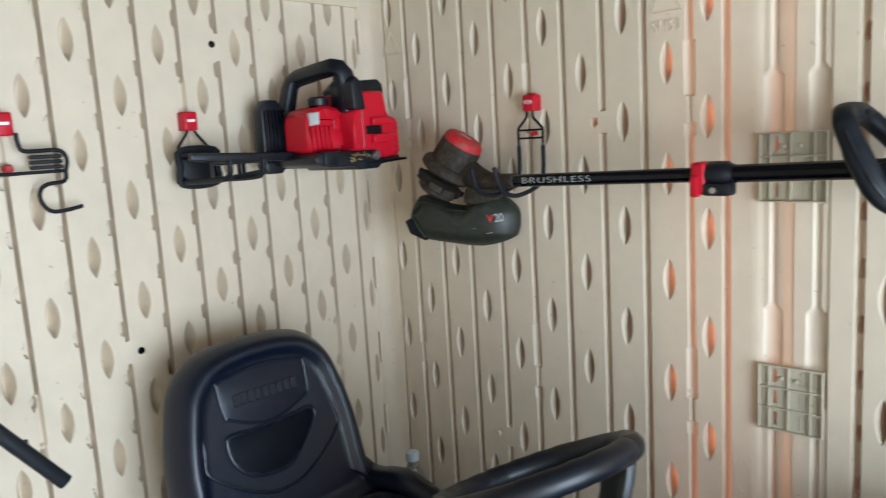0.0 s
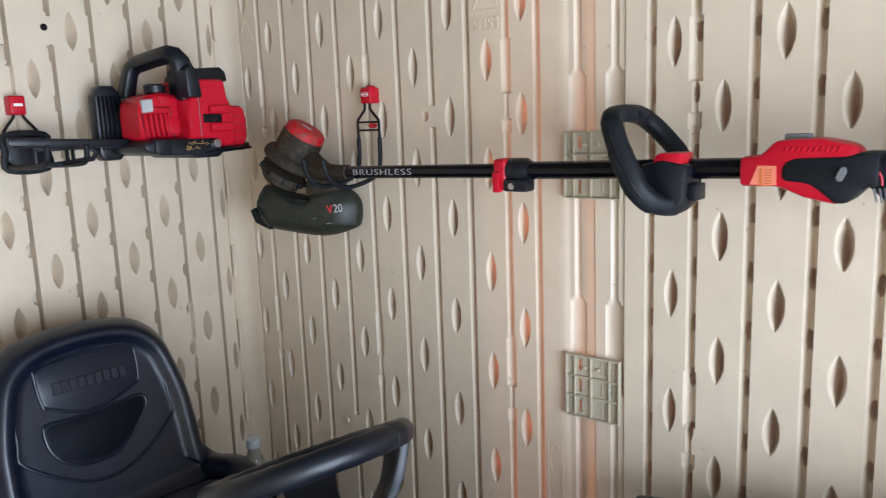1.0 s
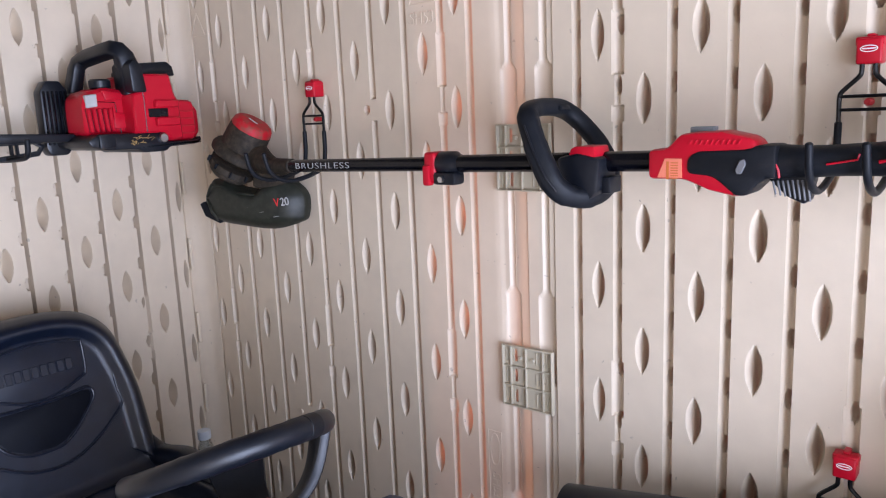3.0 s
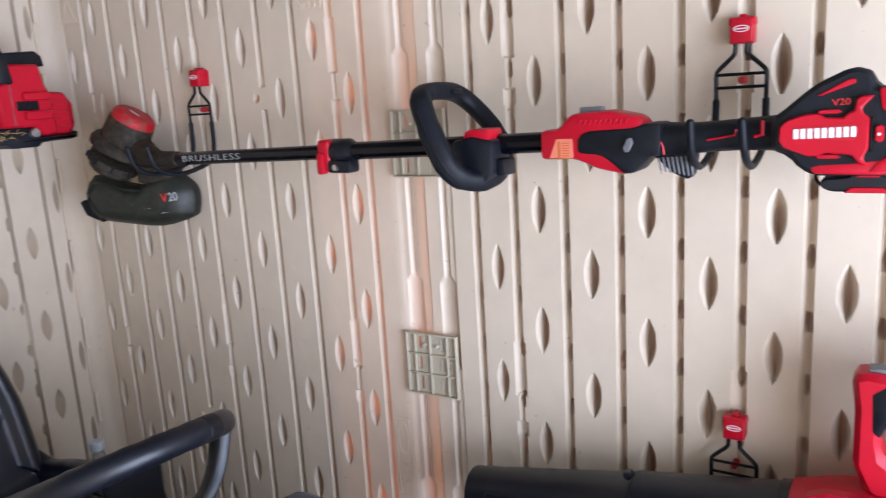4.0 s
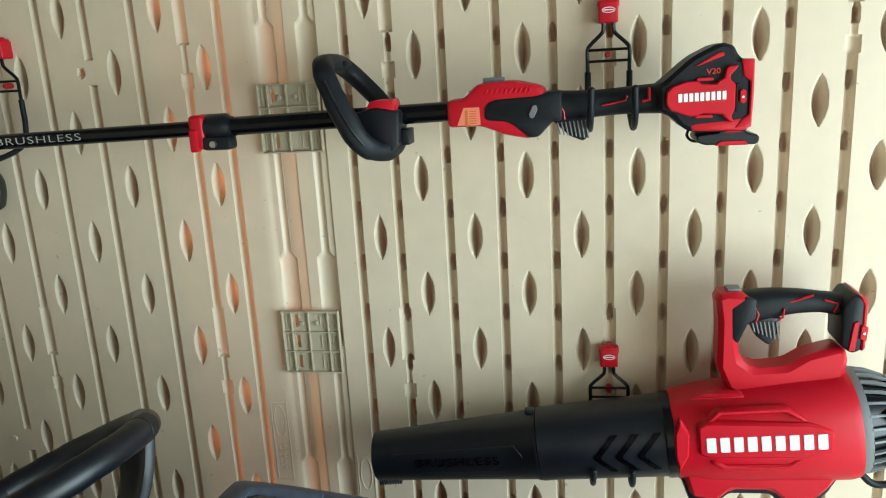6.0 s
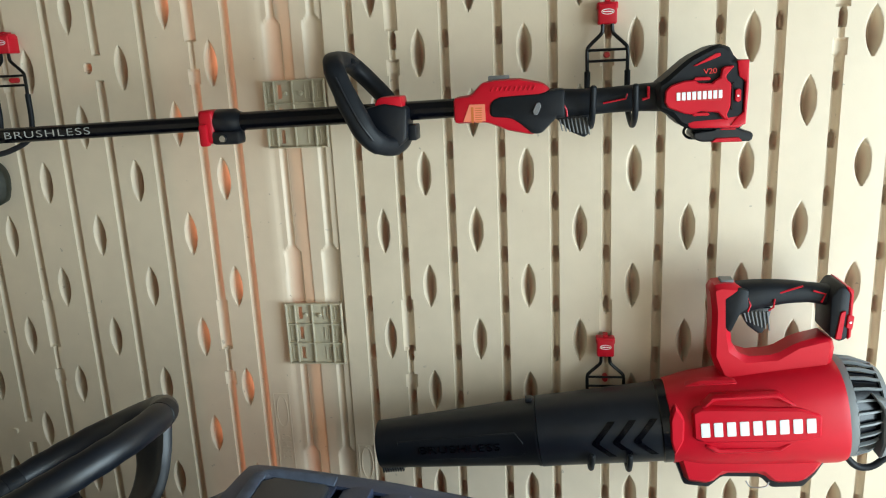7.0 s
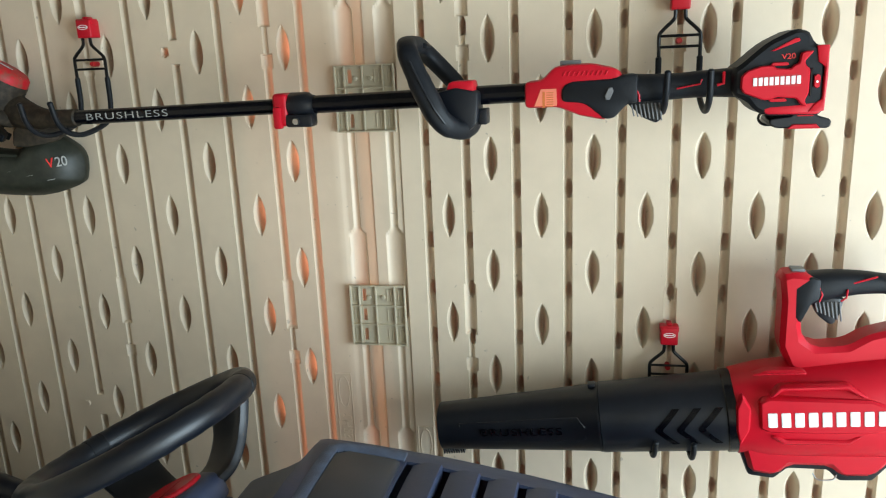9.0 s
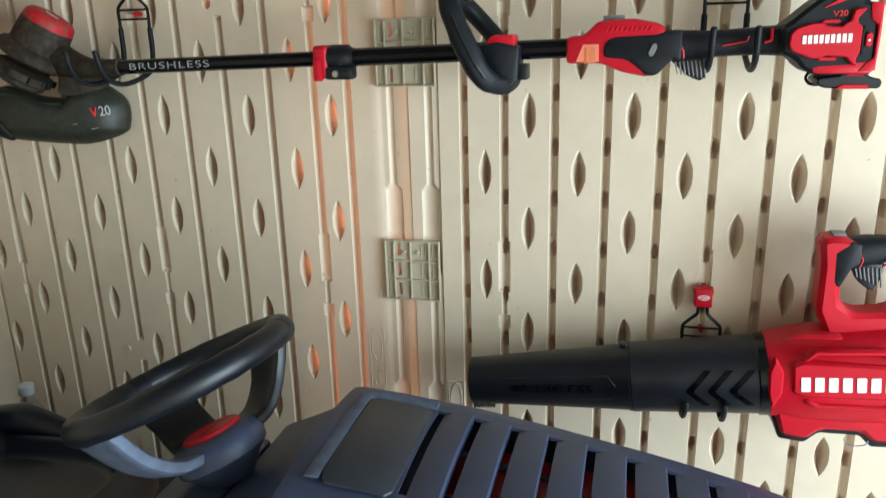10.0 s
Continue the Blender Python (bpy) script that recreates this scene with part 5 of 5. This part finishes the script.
# the near spoke gets lighter slate as painted sheen; the others stay black
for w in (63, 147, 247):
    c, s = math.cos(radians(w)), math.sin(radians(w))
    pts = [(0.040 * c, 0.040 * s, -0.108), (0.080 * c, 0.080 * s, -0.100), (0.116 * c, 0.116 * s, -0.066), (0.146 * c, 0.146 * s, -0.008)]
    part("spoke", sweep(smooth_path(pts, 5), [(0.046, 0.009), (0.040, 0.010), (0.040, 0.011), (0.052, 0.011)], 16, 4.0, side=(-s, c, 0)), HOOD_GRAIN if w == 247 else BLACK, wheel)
hub = part("hub", lathe([(-0.165, 0.030), (-0.140, 0.052), (-0.128, 0.066), (-0.108, 0.068), (-0.098, 0.062), (-0.092, 0.052), (-0.090, 0.046)], 36, "z"), HOOD, wheel, "dark hub")
part("hub_cap", lathe([(-0.092, 0.043), (-0.086, 0.0415), (-0.084, 0.038), (-0.085, 0.035), (-0.0845, 0.010)], 36, "z"), RED, hub, "red hub cap")
bars(9, 0.0042, 0.0055, 0.0012, RED_DEEP, hub, pose(0, 0, -0.0850, 0, 0, 90), 0.0010)
part("steering_column", sweep([(1.01, MID, 0.80), (1.08, MID, 0.60)], 0.035, 18), BLACK, mower)
part("dash", prism([(1.01, 0.745), (1.05, 0.760), (1.13, 0.775), (1.20, 0.78), (1.24, 0.50), (1.06, 0.36), (1.0, 0.60)], MID - 0.13, MID + 0.13, 0.02, 3), BLACK, mower, "black dash console")
part("dash_fascia", prism([(0.905, 0.722), (0.912, 0.735), (0.985, 0.772), (1.04, 0.770), (1.02, 0.715), (0.92, 0.705)], MID - 0.15, MID + 0.10, 0.008, 2), HOOD, mower, "slate dash fascia")
part("lever", sweep(smooth_path([(1.0, MID - 0.16, 0.68), (0.98, MID - 0.17, 0.70), (0.955, MID - 0.175, 0.705)], 4), 0.008, 10), RED, mower, "red lever knob")

# hood
HX, HZ = [1.00, 1.15, 1.173, 1.229, 1.363, 1.492, 1.655, 1.787, 1.90, 2.0], [0.80, 0.842, 0.851, 0.848, 0.832, 0.811, 0.778, 0.746, 0.704, 0.640]
hood_z = lambda x, s: float(np.interp(x, HX, HZ)) + 0.014 * (1 - (s / 0.152) ** 2)
bm = bmesh.new()
xs = [1.168, 1.178, 1.19, 1.21, 1.25, 1.29, 1.312] + [1.312 + 0.0555 * k for k in range(1, 11)] + [1.90, 1.94, 1.97, 1.985]
ss = [-0.165, -0.160, -0.152, -0.14, -0.12, -0.104, -0.05, 0, 0.05, 0.104, 0.12, 0.14, 0.152, 0.160, 0.165]
drop = {-0.165: 0.20, 0.165: 0.20, -0.160: 0.018, 0.160: 0.018, -0.152: 0.004, 0.152: 0.004}
grid = [[bm.verts.new((x, MID + s * (1 if x < 1.9 else 1 - (x - 1.9) * 1.6), hood_z(x, s) - drop.get(s, 0))) for s in ss] for x in xs]
for i in range(len(xs) - 1):
    for j in range(len(ss) - 1):
        if 1.31 < xs[i] and xs[i + 1] < 1.87 and -0.104 <= ss[j] and ss[j + 1] <= 0.104:
            continue
        bm.faces.new((grid[i][j], grid[i + 1][j], grid[i + 1][j + 1], grid[i][j + 1]))
for row, dx in ((grid[0], -0.012), (grid[-1], 0.012)):
    low = [bm.verts.new((v.co.x + dx, v.co.y, min(v.co.z - 0.02, 0.62))) for v in row]
    for j in range(len(row) - 1):
        bm.faces.new((row[j], row[j + 1], low[j + 1], low[j]))
bmesh.ops.recalc_face_normals(bm, faces=bm.faces)
bmesh.ops.solidify(bm, geom=bm.faces[:], thickness=0.005)
hood = part("hood", bm, HOOD, mower, "slate plastic louvred hood", None, 45)
bm = prism([(1.214, -0.100), (1.222, -0.118), (1.300, -0.118), (1.308, -0.108), (1.308, 0.085), (1.300, 0.094), (1.230, 0.094), (1.214, 0.080)], 0.0, 0.005, 0.002, 2)
bm.transform(Matrix(((1, 0, 0, 0), (0, 0, 1, MID), (0, 1, 0, 0.0), (0, 0, 0, 1))))
for v in bm.verts:
    v.co.z += hood_z(v.co.x, v.co.y - MID) + 0.0012
part("hood_pad", bm, PAD, hood, "smooth recessed pad")
strip = [(1.204, -0.112), (1.203, 0.080), (1.210, 0.096), (1.226, 0.106), (1.310, 0.108)]
bm = sweep(smooth_path([(x, MID + s, hood_z(x, s) + 0.0048) for x, s in strip], 5), [(0.0022, 0.010)] * 5, 10, 3.5, side=(0, 0, 1))
part("pad_border", bm, HOOD_GRAIN, hood, "grained pad border")
for k in range(10):
    x0 = 1.322 + 0.0545 * k
    blade = bmesh.new()
    for s in (-0.106, -0.06, 0.0, 0.06, 0.106):
        z0, z1 = hood_z(x0, s) - 0.004, hood_z(x0 + 0.043, s) + 0.004
        ring = [blade.verts.new((x0 + dx, MID + s, z)) for dx, z in ((0, z0), (0.020, z0 + 0.6 * (z1 - z0) + 0.003), (0.041, z1), (0.043, z1 - 0.004), (0.041, z1 - 0.022), (0.038, z1 - 0.008), (0.0, z0 - 0.006))]
        if s > -0.106:
            for i in range(7):
                blade.faces.new((last[i], last[(i + 1) % 7], ring[(i + 1) % 7], ring[i]))
        else:
            blade.faces.new(ring)
        last = ring
    blade.faces.new(last[::-1])
    part("louvre_blade", blade, HOOD, hood)
for s in (-0.05, 0.05):
    part("louvre_rib", sweep([(1.32, MID + s, hood_z(1.32, s) - 0.030), (1.86, MID + s, hood_z(1.86, s) - 0.030)], (0.004), 6), HOOD, hood)
part("engine_cover", prism([(1.32, 0.77), (1.40, 0.795), (1.60, 0.768), (1.80, 0.712), (1.85, 0.60), (1.85, 0.42), (1.30, 0.42)], MID - 0.11, MID + 0.11, 0.02, 2), RED_DEEP, mower, "dull red engine cover")
part("cowl", prism([(1.165, 0.836), (1.12, 0.806), (1.04, 0.770), (1.02, 0.60), (1.16, 0.52)], MID - 0.150, MID + 0.150, 0.014, 3), HOOD, mower, "slate rear cowl")

# ---- bottle and tool handle ----
bottle = thing("water_bottle", "clear plastic bottle with a grey cap standing on the mower's fender", "bottle", pose(0.343, -0.262, 0.475))
part("bottle_body", lathe([(0.0, 0.020), (0.002, 0.030), (0.012, 0.033), (0.05, 0.0325), (0.055, 0.031), (0.06, 0.0325), (0.11, 0.033), (0.125, 0.0325), (0.150, 0.024), (0.168, 0.0165), (0.176, 0.0135), (0.186, 0.0130)], 28, "z"), GLASS, bottle, "clear plastic body")
part("cap", lathe([(0.184, 0.0155), (0.186, 0.0162), (0.204, 0.0158), (0.206, 0.0135)], 24, "z"), CAP, bottle, "pale grey screw cap")
pole = thing("tool_handle", "black square tool handle leaning across the shed", "tool", pose(0, 0, 0))
d = Vector((-0.01, 0.075, -0.100)).normalized()
tip = Vector((0.30, -1.030, 0.893))
part("pole", sweep([tip - d * 1.385, tip], [(0.015, 0.013), (0.015, 0.013)], 14, 4.0, side=(1, 0, 0)), BLACK, pole)
part("nub", box(-0.004, 0.004, -0.004, 0.004, 0, 0.012, 0.001, 1), BLACK, pole, "", Matrix.Translation(tip - d * 0.085 + Vector((0, 0.0, 0.012))))
